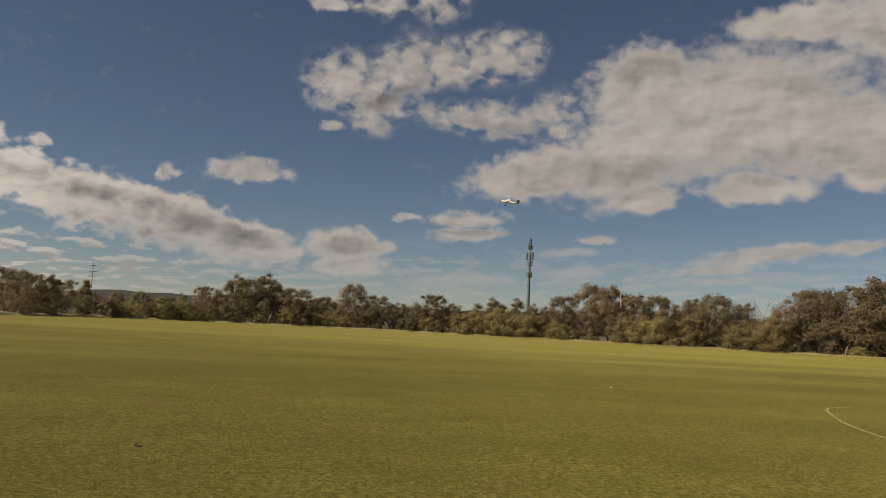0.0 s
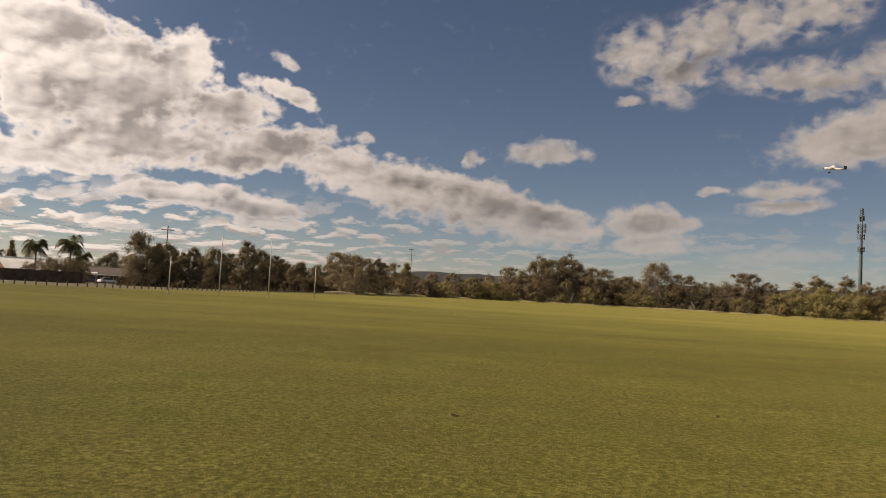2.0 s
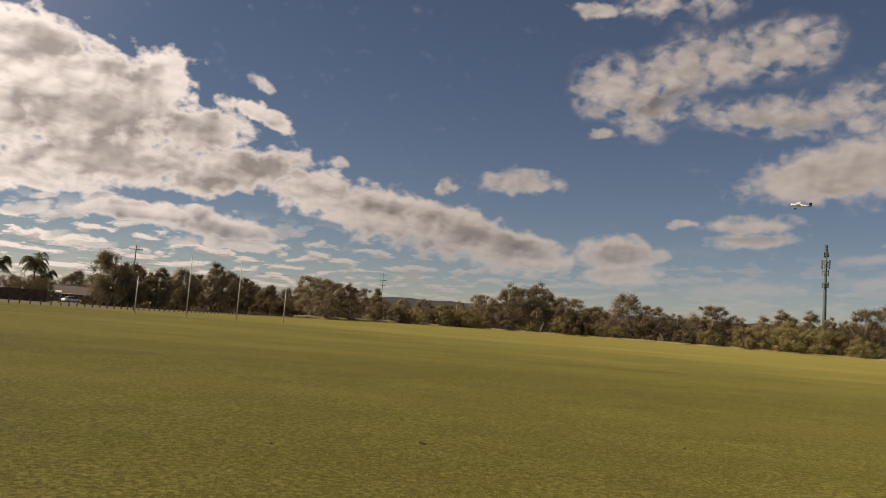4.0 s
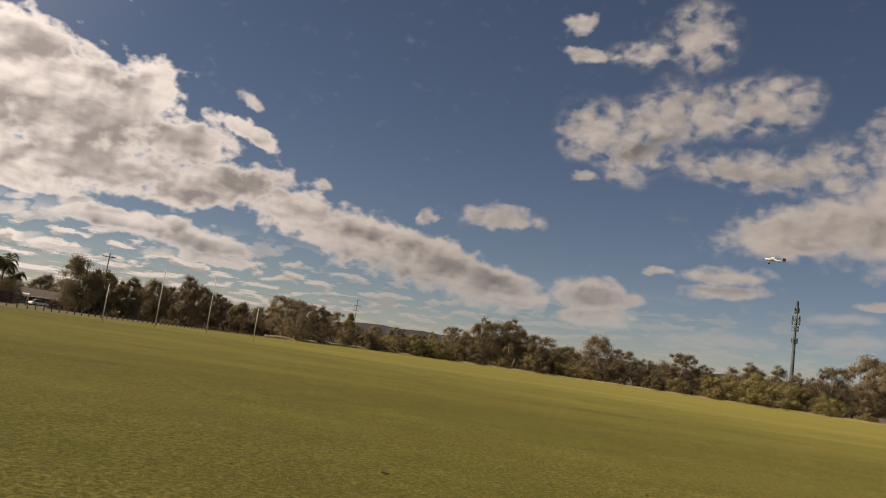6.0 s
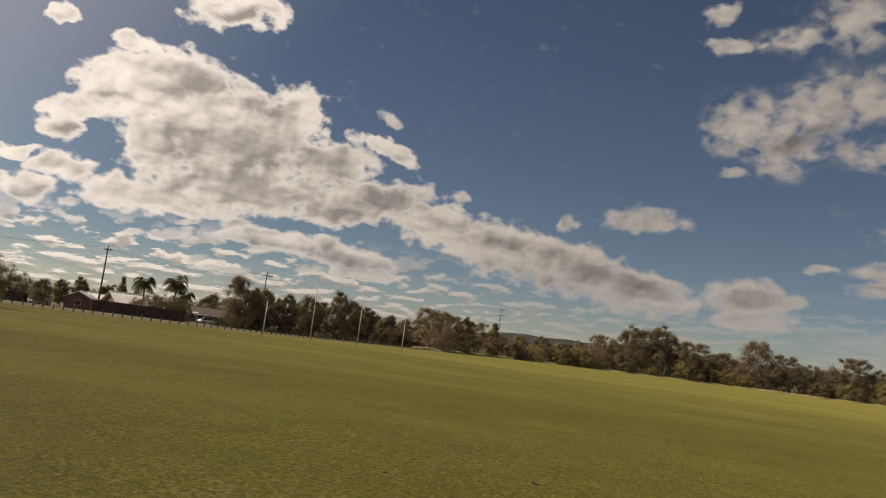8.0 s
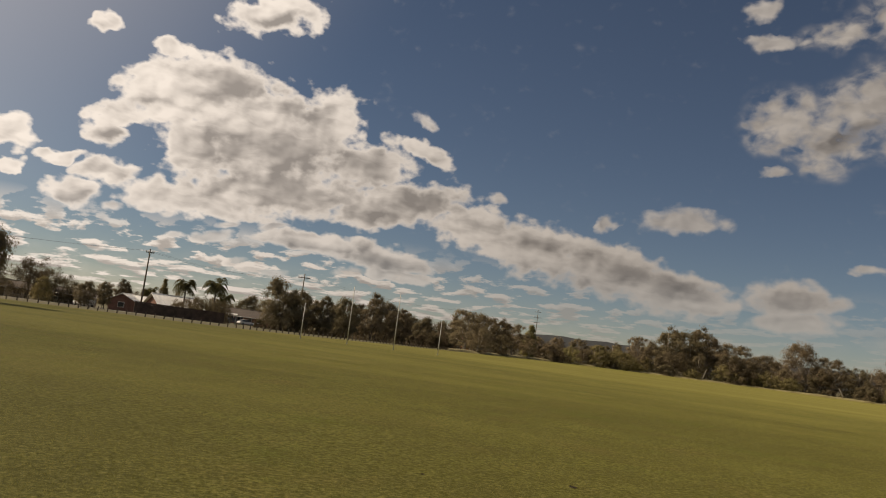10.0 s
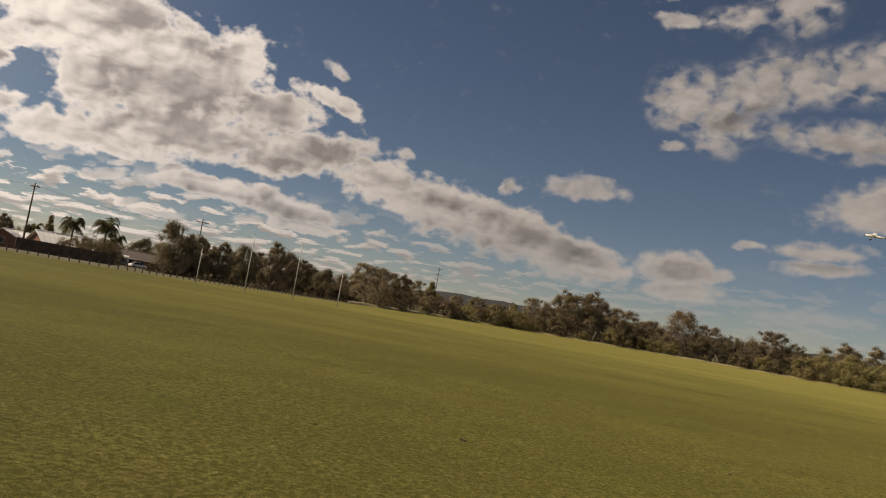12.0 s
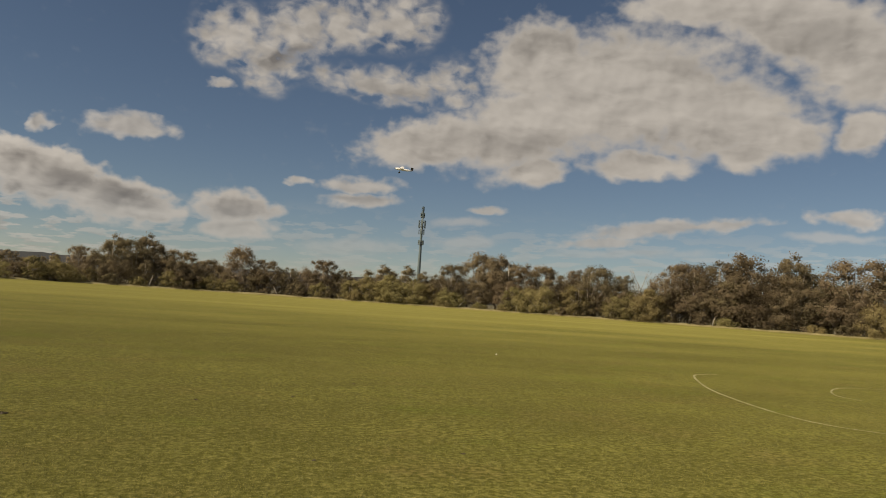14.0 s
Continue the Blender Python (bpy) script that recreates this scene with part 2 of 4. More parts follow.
# ================= materials =================
def material(name, one, two, scale=4.0, rough=0.8, bump=0.3, fine=40.0, metal=0.0, spread=0.0):
    """A surface of two colours mixed by coarse and fine noise in metres, with fine relief; spread varies it from thing to thing."""
    m = bpy.data.materials.new(name)
    m.use_nodes = True
    n, k = m.node_tree.nodes, m.node_tree.links
    shader = n["Principled BSDF"]
    where = n.new("ShaderNodeTexCoord").outputs["Object"]
    coarse, small = n.new("ShaderNodeTexNoise"), n.new("ShaderNodeTexNoise")
    for tex, s, d in ((coarse, scale, 4.0), (small, fine, 3.0)):
        k.new(where, tex.inputs["Vector"])
        tex.inputs["Scale"].default_value, tex.inputs["Detail"].default_value = s, d
    mixed = n.new("ShaderNodeMath")
    mixed.operation = "MULTIPLY_ADD"
    mixed.inputs[1].default_value = 0.45
    k.new(small.outputs[0], mixed.inputs[0]), k.new(coarse.outputs[0], mixed.inputs[2])
    reach = n.new("ShaderNodeMapRange")
    k.new(mixed.outputs[0], reach.inputs[0])
    reach.inputs[1].default_value, reach.inputs[2].default_value = 0.5, 0.95
    blend = n.new("ShaderNodeMix")
    blend.data_type = "RGBA"
    k.new(reach.outputs[0], blend.inputs[0])
    blend.inputs[6].default_value, blend.inputs[7].default_value = (*one, 1), (*two, 1)
    colour = blend.outputs[2]
    if spread:
        info, tone, vary = n.new("ShaderNodeObjectInfo"), n.new("ShaderNodeMapRange"), n.new("ShaderNodeHueSaturation")
        k.new(info.outputs["Random"], tone.inputs[0])
        tone.inputs[3].default_value, tone.inputs[4].default_value = 1 - spread, 1 + spread
        k.new(tone.outputs[0], vary.inputs["Value"]), k.new(colour, vary.inputs["Color"])
        colour = vary.outputs[0]
    k.new(colour, shader.inputs["Base Color"])
    shader.inputs["Roughness"].default_value, shader.inputs["Metallic"].default_value = rough, metal
    if bump:
        b = n.new("ShaderNodeBump")
        b.inputs["Strength"].default_value, b.inputs["Distance"].default_value = bump, 0.02
        k.new(small.outputs[0], b.inputs["Height"]), k.new(b.outputs[0], shader.inputs["Normal"])
    return m


def leaf_material(name, one, two, spread=0.2, glow=0.4):
    """Foliage: colour varies over the crown and from tree to tree; light passes through in part."""
    m = bpy.data.materials.new(name)
    m.use_nodes = True
    n, k = m.node_tree.nodes, m.node_tree.links
    n.remove(n["Principled BSDF"])
    where = n.new("ShaderNodeTexCoord").outputs["Object"]
    tex, fine, blend, info, tone, vary = (n.new("ShaderNode" + s) for s in ("TexNoise", "TexNoise", "Mix", "ObjectInfo", "MapRange", "HueSaturation"))
    tex.inputs["Scale"].default_value, fine.inputs["Scale"].default_value = 0.8, 6.0
    k.new(where, tex.inputs["Vector"]), k.new(where, fine.inputs["Vector"])
    both = n.new("ShaderNodeMath")
    both.operation = "MULTIPLY_ADD"
    both.inputs[1].default_value = 0.4
    k.new(fine.outputs[0], both.inputs[0]), k.new(tex.outputs[0], both.inputs[2])
    reach = n.new("ShaderNodeMapRange")
    reach.inputs[1].default_value, reach.inputs[2].default_value = 0.45, 0.95
    k.new(both.outputs[0], reach.inputs[0])
    blend.data_type = "RGBA"
    k.new(reach.outputs[0], blend.inputs[0])
    blend.inputs[6].default_value, blend.inputs[7].default_value = (*one, 1), (*two, 1)
    k.new(info.outputs["Random"], tone.inputs[0])
    tone.inputs[3].default_value, tone.inputs[4].default_value = 1 - spread, 1 + spread
    k.new(tone.outputs[0], vary.inputs["Value"]), k.new(blend.outputs[2], vary.inputs["Color"])
    hue, other = n.new("ShaderNodeMapRange"), n.new("ShaderNodeMath")
    other.operation, other.inputs[1].default_value = "MULTIPLY", 7.31
    wrap = n.new("ShaderNodeMath")
    wrap.operation = "FRACT"
    k.new(info.outputs["Random"], other.inputs[0]), k.new(other.outputs[0], wrap.inputs[0]), k.new(wrap.outputs[0], hue.inputs[0])
    hue.inputs[3].default_value, hue.inputs[4].default_value = 0.5 - spread * 0.03, 0.5 + spread * 0.09
    k.new(hue.outputs[0], vary.inputs["Hue"])
    diff, trans, mix = n.new("ShaderNodeBsdfDiffuse"), n.new("ShaderNodeBsdfTranslucent"), n.new("ShaderNodeMixShader")
    mix.inputs[0].default_value = glow
    k.new(vary.outputs[0], diff.inputs[0]), k.new(vary.outputs[0], trans.inputs[0])
    k.new(diff.outputs[0], mix.inputs[1]), k.new(trans.outputs[0], mix.inputs[2])
    k.new(mix.outputs[0], n["Material Output"].inputs[0])
    return m


def turf_material():
    """Mown couch grass: fine blades, worn patches, painted bands of sun between cloud shadows."""
    m = bpy.data.materials.new("turf")
    m.use_nodes = True
    n, k = m.node_tree.nodes, m.node_tree.links
    shader = n["Principled BSDF"]
    where = n.new("ShaderNodeTexCoord").outputs["Object"]

    def noise_at(scale, detail=4.0, rough=0.55, stretch=None):
        tex = n.new("ShaderNodeTexNoise")
        src = where
        if stretch:
            mp = n.new("ShaderNodeMapping")
            mp.inputs["Scale"].default_value = stretch
            mp.inputs["Rotation"].default_value = (0, 0, radians(18))
            k.new(where, mp.inputs[0])
            src = mp.outputs[0]
        k.new(src, tex.inputs["Vector"])
        tex.inputs["Scale"].default_value, tex.inputs["Detail"].default_value, tex.inputs["Roughness"].default_value = scale, detail, rough
        return tex.outputs[0]

    def ramp(v, lo, hi):
        r = n.new("ShaderNodeMapRange")
        k.new(v, r.inputs[0])
        r.inputs[1].default_value, r.inputs[2].default_value = lo, hi
        return r.outputs[0]

    def blend(f, a, b):
        x = n.new("ShaderNodeMix")
        x.data_type = "RGBA"
        k.new(f, x.inputs[0])
        for i, c in ((6, a), (7, b)):
            if isinstance(c, tuple):
                x.inputs[i].default_value = (*c, 1)
            else:
                k.new(c, x.inputs[i])
        return x.outputs[2]

    blades = noise_at(42.0, 5.0, 0.75)
    tufts = noise_at(2.6, 6.0, 0.68)
    broad = noise_at(0.06, 4.0, 0.6)
    # long bands that carry the painted sunshine across the turf
    mown = noise_at(0.05, 3.0, 0.55, (0.3, 1.6, 1.0))
    green = blend(ramp(tufts, 0.34, 0.68), TURF_DEEP, TURF_MID)
    clumps = noise_at(0.33, 6.0, 0.66)
    streaks = noise_at(0.13, 4.0, 0.6, (0.45, 1.5, 1.0))
    green = blend(ramp(clumps, 0.36, 0.60), TURF_DARK, green)
    green = blend(ramp(streaks, 0.32, 0.58), TURF_DARK, green)
    green = blend(ramp(blades, 0.46, 0.74), green, TURF_TIP)
    # patches worn brown and patches that stayed lush, a few steps across
    green = blend(ramp(noise_at(0.42, 5.0, 0.62), 0.53, 0.74), green, TURF_WORN)
    green = blend(ramp(noise_at(0.27, 4.0, 0.6), 0.56, 0.74), green, TURF_LUSH)
    flecks = noise_at(13.0, 5.0, 0.7)
    green = blend(ramp(flecks, 0.54, 0.42), green, TURF_DARK)
    green = blend(ramp(flecks, 0.57, 0.80), green, TURF_TIP)
    # brighter turf tones that stand in for sunshine
    sunlit_dry = blend(ramp(blades, 0.35, 0.72), TURF_SUNNY, TURF_SUNNY_TIP)
    # far side coloured as sunlit beyond cloud shadow; its edge is uneven
    away = n.new("ShaderNodeVectorMath")
    away.operation = "DISTANCE"
    k.new(where, away.inputs[0])
    away.inputs[1].default_value = (40.0, 150.0, 0.0)
    ragged = n.new("ShaderNodeMath")
    ragged.operation = "MULTIPLY_ADD"
    k.new(broad, ragged.inputs[0])
    ragged.inputs[1].default_value = -90.0
    k.new(away.outputs["Value"], ragged.inputs[2])
    sunlit_worn = n.new("ShaderNodeMath")
    sunlit_worn.operation = "MULTIPLY_ADD"
    k.new(ramp(mown, 0.46, 0.62), sunlit_worn.inputs[0])
    sunlit_worn.inputs[1].default_value = 0.62
    k.new(ramp(ragged.outputs[0], 75.0, 30.0), sunlit_worn.inputs[2])
    part_sunlit = n.new("ShaderNodeMath")
    part_sunlit.operation = "MULTIPLY"
    part_sunlit.use_clamp = True
    k.new(sunlit_worn.outputs[0], part_sunlit.inputs[0])
    part_sunlit.inputs[1].default_value = 0.62
    c = blend(part_sunlit.outputs[0], green, sunlit_dry)
    k.new(c, shader.inputs["Base Color"])
    shader.inputs["Roughness"].default_value = 0.85
    shader.inputs["Specular IOR Level"].default_value = 0.08
    shader.inputs["Diffuse Roughness"].default_value = 0.45
    b = n.new("ShaderNodeBump")
    b.inputs["Strength"].default_value, b.inputs["Distance"].default_value = 0.8, 0.05
    k.new(flecks, b.inputs["Height"]), k.new(b.outputs[0], shader.inputs["Normal"])
    return m


TURF_WORN, TURF_LUSH = (0.145, 0.118, 0.038), (0.098, 0.118, 0.018)
TURF_DARK = (0.072, 0.071, 0.014)
TURF_DEEP, TURF_MID, TURF_TIP = (0.096, 0.101, 0.020), (0.168, 0.163, 0.036), (0.262, 0.236, 0.083)
# turf as it looks in sun, painted on the far side and bands
TURF_SUNNY, TURF_SUNNY_TIP = (0.168, 0.163, 0.036), (0.255, 0.226, 0.07)
TURF = turf_material()
SCRUB = material("dry_scrub_floor", (0.055, 0.05, 0.02), (0.10, 0.085, 0.038), 0.3, 0.95, 0.5, 6.0)
STRAW = material("straw_grass", (0.11, 0.095, 0.035), (0.27, 0.23, 0.11), 0.5, 0.95, 0.5, 6.0)
GUM_LEAF = leaf_material("gum_leaves", (0.166, 0.133, 0.088), (0.240, 0.192, 0.127), glow=0.5)
OLIVE_LEAF = leaf_material("wattle_leaves", (0.178, 0.149, 0.074), (0.270, 0.227, 0.114))
DARK_LEAF = leaf_material("dark_leaves", (0.112, 0.090, 0.060), (0.175, 0.140, 0.09))
PALM_LEAF = leaf_material("palm_leaves", (0.06, 0.058, 0.028), (0.12, 0.108, 0.055))
STREET_LEAF = leaf_material("street_tree_leaves", (0.135, 0.11, 0.073), (0.212, 0.173, 0.114), glow=0.3)
BARK = material("pale_bark", (0.16, 0.13, 0.10), (0.42, 0.37, 0.30), 1.2, 0.9, 0.5, 12.0)
PALE_WOOD = material("bleached_wood", (0.22, 0.19, 0.15), (0.39, 0.35, 0.29), 1.5, 0.85, 0.4, 14.0)
DARK_BARK = material("brown_bark", (0.05, 0.04, 0.03), (0.14, 0.11, 0.08), 1.5, 0.9, 0.6, 12.0)
WOOD = material("weathered_timber", (0.07, 0.055, 0.04), (0.17, 0.135, 0.10), 2.0, 0.85, 0.5, 30.0, spread=0.2)
POST_PAINT = material("weathered_white_paint", (0.40, 0.40, 0.37), (0.55, 0.54, 0.50), 1.5, 0.6, 0.1, 20.0)
WHITE = material("white_paint", (0.66, 0.65, 0.62), (0.8, 0.79, 0.76), 1.5, 0.45, 0.1, 20.0)
STEEL = material("galvanised_steel", (0.20, 0.23, 0.24), (0.32, 0.35, 0.36), 0.6, 0.5, 0.1, 20.0, 0.3)
TOWER_PAINT = material("grey_green_paint", (0.07, 0.10, 0.105), (0.11, 0.145, 0.15), 0.5, 0.5, 0.1, 10.0)
BLACK = material("black_plastic", (0.015, 0.015, 0.016), (0.03, 0.03, 0.03), 3.0, 0.5, 0.1, 30.0)
BRICK = material("red_brick", (0.15, 0.075, 0.055), (0.24, 0.13, 0.095), 1.5, 0.9, 0.4, 14.0)
ORANGE_BRICK = material("orange_brick", (0.34, 0.13, 0.06), (0.46, 0.20, 0.10), 1.5, 0.9, 0.4, 14.0)
PALING = material("brown_palings", (0.045, 0.03, 0.022), (0.10, 0.065, 0.048), 1.2, 0.9, 0.4, 14.0)
CREAM = material("cream_render", (0.42, 0.36, 0.27), (0.55, 0.48, 0.38), 1.0, 0.9, 0.3, 20.0)
PALE_ROOF = material("pale_steel_roof", (0.64, 0.64, 0.63), (0.8, 0.8, 0.78), 0.6, 0.35, 0.1, 8.0)
DARK_TILE = material("brown_roof_tiles", (0.05, 0.04, 0.035), (0.10, 0.08, 0.07), 1.5, 0.85, 0.6, 8.0)
RED_TILE = material("terracotta_tiles", (0.22, 0.09, 0.05), (0.34, 0.15, 0.09), 1.5, 0.85, 0.6, 8.0)
GLASS = material("window_glass", (0.02, 0.025, 0.03), (0.04, 0.045, 0.05), 1.0, 0.08, 0.0, 8.0)
ASPHALT = material("asphalt", (0.06, 0.057, 0.052), (0.11, 0.103, 0.095), 0.5, 0.9, 0.4, 30.0)
CONCRETE = material("pale_concrete", (0.20, 0.18, 0.155), (0.30, 0.275, 0.24), 0.6, 0.9, 0.3, 20.0)
CAR_WHITE = material("white_car_paint", (0.72, 0.72, 0.72), (0.8, 0.8, 0.8), 1.0, 0.2, 0.0, 8.0)
CAR_DARK = material("dark_car_paint", (0.02, 0.022, 0.03), (0.035, 0.037, 0.045), 1.0, 0.2, 0.0, 8.0)
RUBBER = material("tyre_rubber", (0.015, 0.015, 0.015), (0.03, 0.03, 0.03), 3.0, 0.9, 0.2, 30.0)
LAMP_LENS = material("lamp_lens", (0.5, 0.5, 0.48), (0.6, 0.6, 0.58), 3.0, 0.1, 0.0, 30.0)
HILL = material("far_wooded_hill", (0.009, 0.012, 0.015), (0.019, 0.023, 0.027), 0.02, 0.95, 0.0, 0.12)
LINE_PAINT = material("worn_line_marking", (0.13, 0.125, 0.03), (0.34, 0.32, 0.19), 1.3, 0.9, 0.2, 9.0)


# ================= building helpers =================
def part(name, bm, mat, parent=None, label=""):
    """Links a bmesh as one mesh object, under a thing or a part."""
    me = bpy.data.meshes.new(name)
    bm.to_mesh(me)
    bm.free()
    me.materials.append(mat)
    ob = new(name, me)
    if parent is not None:
        ob.parent = parent
    if label:
        tagged(ob, label)
    return ob


def mesh_part(name, verts, faces, mat, parent=None, smooth=False, normals=None):
    me = bpy.data.meshes.new(name)
    me.from_pydata(verts, [], faces)
    if normals is not None:
        me.normals_split_custom_set_from_vertices(normals)
    if smooth:
        me.polygons.foreach_set("use_smooth", [True] * len(me.polygons))
    me.materials.append(mat)
    ob = new(name, me)
    if parent is not None:
        ob.parent = parent
    return ob


def spot(azimuth, distance, z=0.0):
    """A place by its bearing to the left of straight ahead and its distance."""
    a = radians(azimuth)
    return Vector((-math.sin(a) * distance, math.cos(a) * distance, z))


def box(bm, centre, size, turn=0.0, bevel=0.0, lean=None):
    m = Matrix.Translation(centre) @ Matrix.Rotation(turn, 4, "Z") @ (lean or Matrix()) @ Matrix.Diagonal((*size, 1))
    made = bmesh.ops.create_cube(bm, size=1.0, matrix=m)
    if bevel:
        edges = list({e for v in made["verts"] for e in v.link_edges})
        bmesh.ops.bevel(bm, geom=edges, offset=bevel, segments=2, affect="EDGES")
    return bm


def tube(bm, points, radii, sides=8, cap=True):
    """A tapered tube along points."""
    rings = []
    for i, p in enumerate(points):
        p = Vector(p)
        ahead = (Vector(points[min(i + 1, len(points) - 1)]) - Vector(points[max(i - 1, 0)])).normalized()
        side = ahead.cross(Vector((0, 0, 1)))
        if side.length < 0.05:
            side = ahead.cross(Vector((1, 0, 0)))
        side.normalize()
        up = side.cross(ahead)
        rings.append([bm.verts.new(p + (side * math.cos(a) + up * math.sin(a)) * radii[i])
                      for a in (2 * math.pi * j / sides for j in range(sides))])
    for r0, r1 in zip(rings, rings[1:]):
        for j in range(sides):
            f = bm.faces.new((r0[j], r0[(j + 1) % sides], r1[(j + 1) % sides], r1[j]))
            f.smooth = True
    if cap:
        bm.faces.new(rings[0][::-1]), bm.faces.new(rings[-1])
    return bm


def thing(name, place, turn=0.0, label="", category="", group="", kind=""):
    """An Empty at a thing's base, which its parts hang under."""
    ob = new(name)
    ob.matrix_basis = Matrix.Translation(place) @ Matrix.Rotation(turn, 4, "Z")
    return tagged(ob, label, category, group, kind)


# ================= ground =================
FENCE_LINE = [(60, 98), (46.1, 97), (42.3, 96), (38.3, 94), (34.4, 92), (30.5, 94), (26.5, 100), (22.6, 110), (18.5, 125), (15.0, 140), (12.0, 158)]
FIELD_EDGE = [(a, d - 1.5) for a, d in FENCE_LINE] + [(9, 182), (5, 205), (0, 216), (-8, 226), (-18, 230), (-28, 222), (-38, 214), (-50, 208), (-62, 200), (-90, 150), (-120, 90), (180, 60), (120, 55), (85, 62)]


def fence_distance(azimuth):
    pts = sorted(FENCE_LINE)
    return float(np.interp(azimuth, [p[0] for p in pts], [p[1] for p in pts]))


def ground_z(azimuth, distance):
    """The land lies level under the field and falls gently to the street beyond the bollards."""
    k = min(1.0, max(0.0, (distance - fence_distance(azimuth) - 5) / 105))
    side = min(1.0, max(0.0, (azimuth - 8) / 6)) * min(1.0, max(0.0, (140 - azimuth) / 20))
    return -1.25 * k * k * (3 - 2 * k) * side


g = bmesh.new()
RINGS = [30, 60, 75, 85, 95, 105, 115, 125, 140, 155, 170, 185, 200, 220, 250, 300, 400, 700, 1500, 4500]
sheet = [[g.verts.new(spot(-180 + 4 * j, d, ground_z(-180 + 4 * j, d))) for j in range(90)] for d in RINGS]
hub = g.verts.new((0, 0, 0))
for j in range(90):
    g.faces.new((hub, sheet[0][(j + 1) % 90], sheet[0][j]))
    for r0, r1 in zip(sheet, sheet[1:]):
        g.faces.new((r0[j], r0[(j + 1) % 90], r1[(j + 1) % 90], r1[j]))
bmesh.ops.recalc_face_normals(g, faces=g.faces[:])
for f in g.faces:
    f.smooth = True
tagged(part("ground", g, SCRUB), "dry scrubby ground with leaf litter round the field", "ground", kind="structure")

g = bmesh.new()
ring = [g.verts.new(spot(a, d, 0.02)) for a, d in FIELD_EDGE]
top = g.faces.new(ring)
g.normal_update()
if top.normal.z < 0:
    top.normal_flip()
tagged(part("playing_field", g, TURF), "mown green sports field, its far side coloured brighter as if sunlit", "grass", kind="structure")

b = bmesh.new()
edge_run = [p for p in FIELD_EDGE if -62 <= p[0] <= 15]
strip = []
for (a0, d0), (a1, d1) in zip(edge_run, edge_run[1:]):
    for k in range(12):
        a, d = a0 + (a1 - a0) * k / 12, d0 + (d1 - d0) * k / 12
        wob = 1.1 * noise.noise((a * 0.9, 0.0, 3.0))
        strip.append([b.verts.new(spot(a, d + o, (0.03, 0.34 + 0.12 * wob, 0.5 + 0.12 * wob)[i])) for i, o in enumerate((-0.6 + wob, 0.6 + wob, 4.2 + 1.5 * wob))])
for r0, r1 in zip(strip, strip[1:]):
    for j in range(2):
        b.faces.new((r0[j], r0[j + 1], r1[j + 1], r1[j]))
bmesh.ops.recalc_face_normals(b, faces=b.faces[:])
tagged(part("verge", b, STRAW), "unmown straw-coloured grass verge at the foot of the trees", "verge", kind="structure")

# ================= trees =================
def leaf_cloud(rng, clumps, per, size, flat=0.75):
    """Many small leaves, four corners each, on the shells of clumps (x, y, z, r)."""
    c = np.repeat(np.array(clumps), per, axis=0)
    n = len(c)
    d = rng.normal(size=(n, 3))
    d /= np.linalg.norm(d, axis=1)[:, None]
    r = c[:, 3] * np.abs(rng.normal(0.78, 0.3, n))
    p = c[:, :3] + d * r[:, None] * np.array([1.0, 1.0, flat])
    out = p * np.array([1.0, 1.0, 0.0])
    soft = d + np.array([0.0, 0.0, 0.45]) + 0.7 * out / (np.linalg.norm(out, axis=1)[:, None] + 0.5) + 0.16 * rng.normal(size=(n, 3))
    soft /= np.linalg.norm(soft, axis=1)[:, None]
    face = soft + 0.22 * rng.normal(size=(n, 3))
    face /= np.linalg.norm(face, axis=1)[:, None]
    u = np.cross(face, rng.normal(size=(n, 3)))
    u /= np.linalg.norm(u, axis=1)[:, None] + 1e-6
    v = np.cross(face, u)
    s = size * rng.uniform(0.6, 1.3, n)[:, None]
    q = np.stack([p - u * s, p - v * s * 0.5, p + u * s, p + v * s * 0.5], 1).reshape(-1, 3)
    return q, np.arange(4 * n).reshape(n, 4), np.repeat(soft, 4, axis=0)


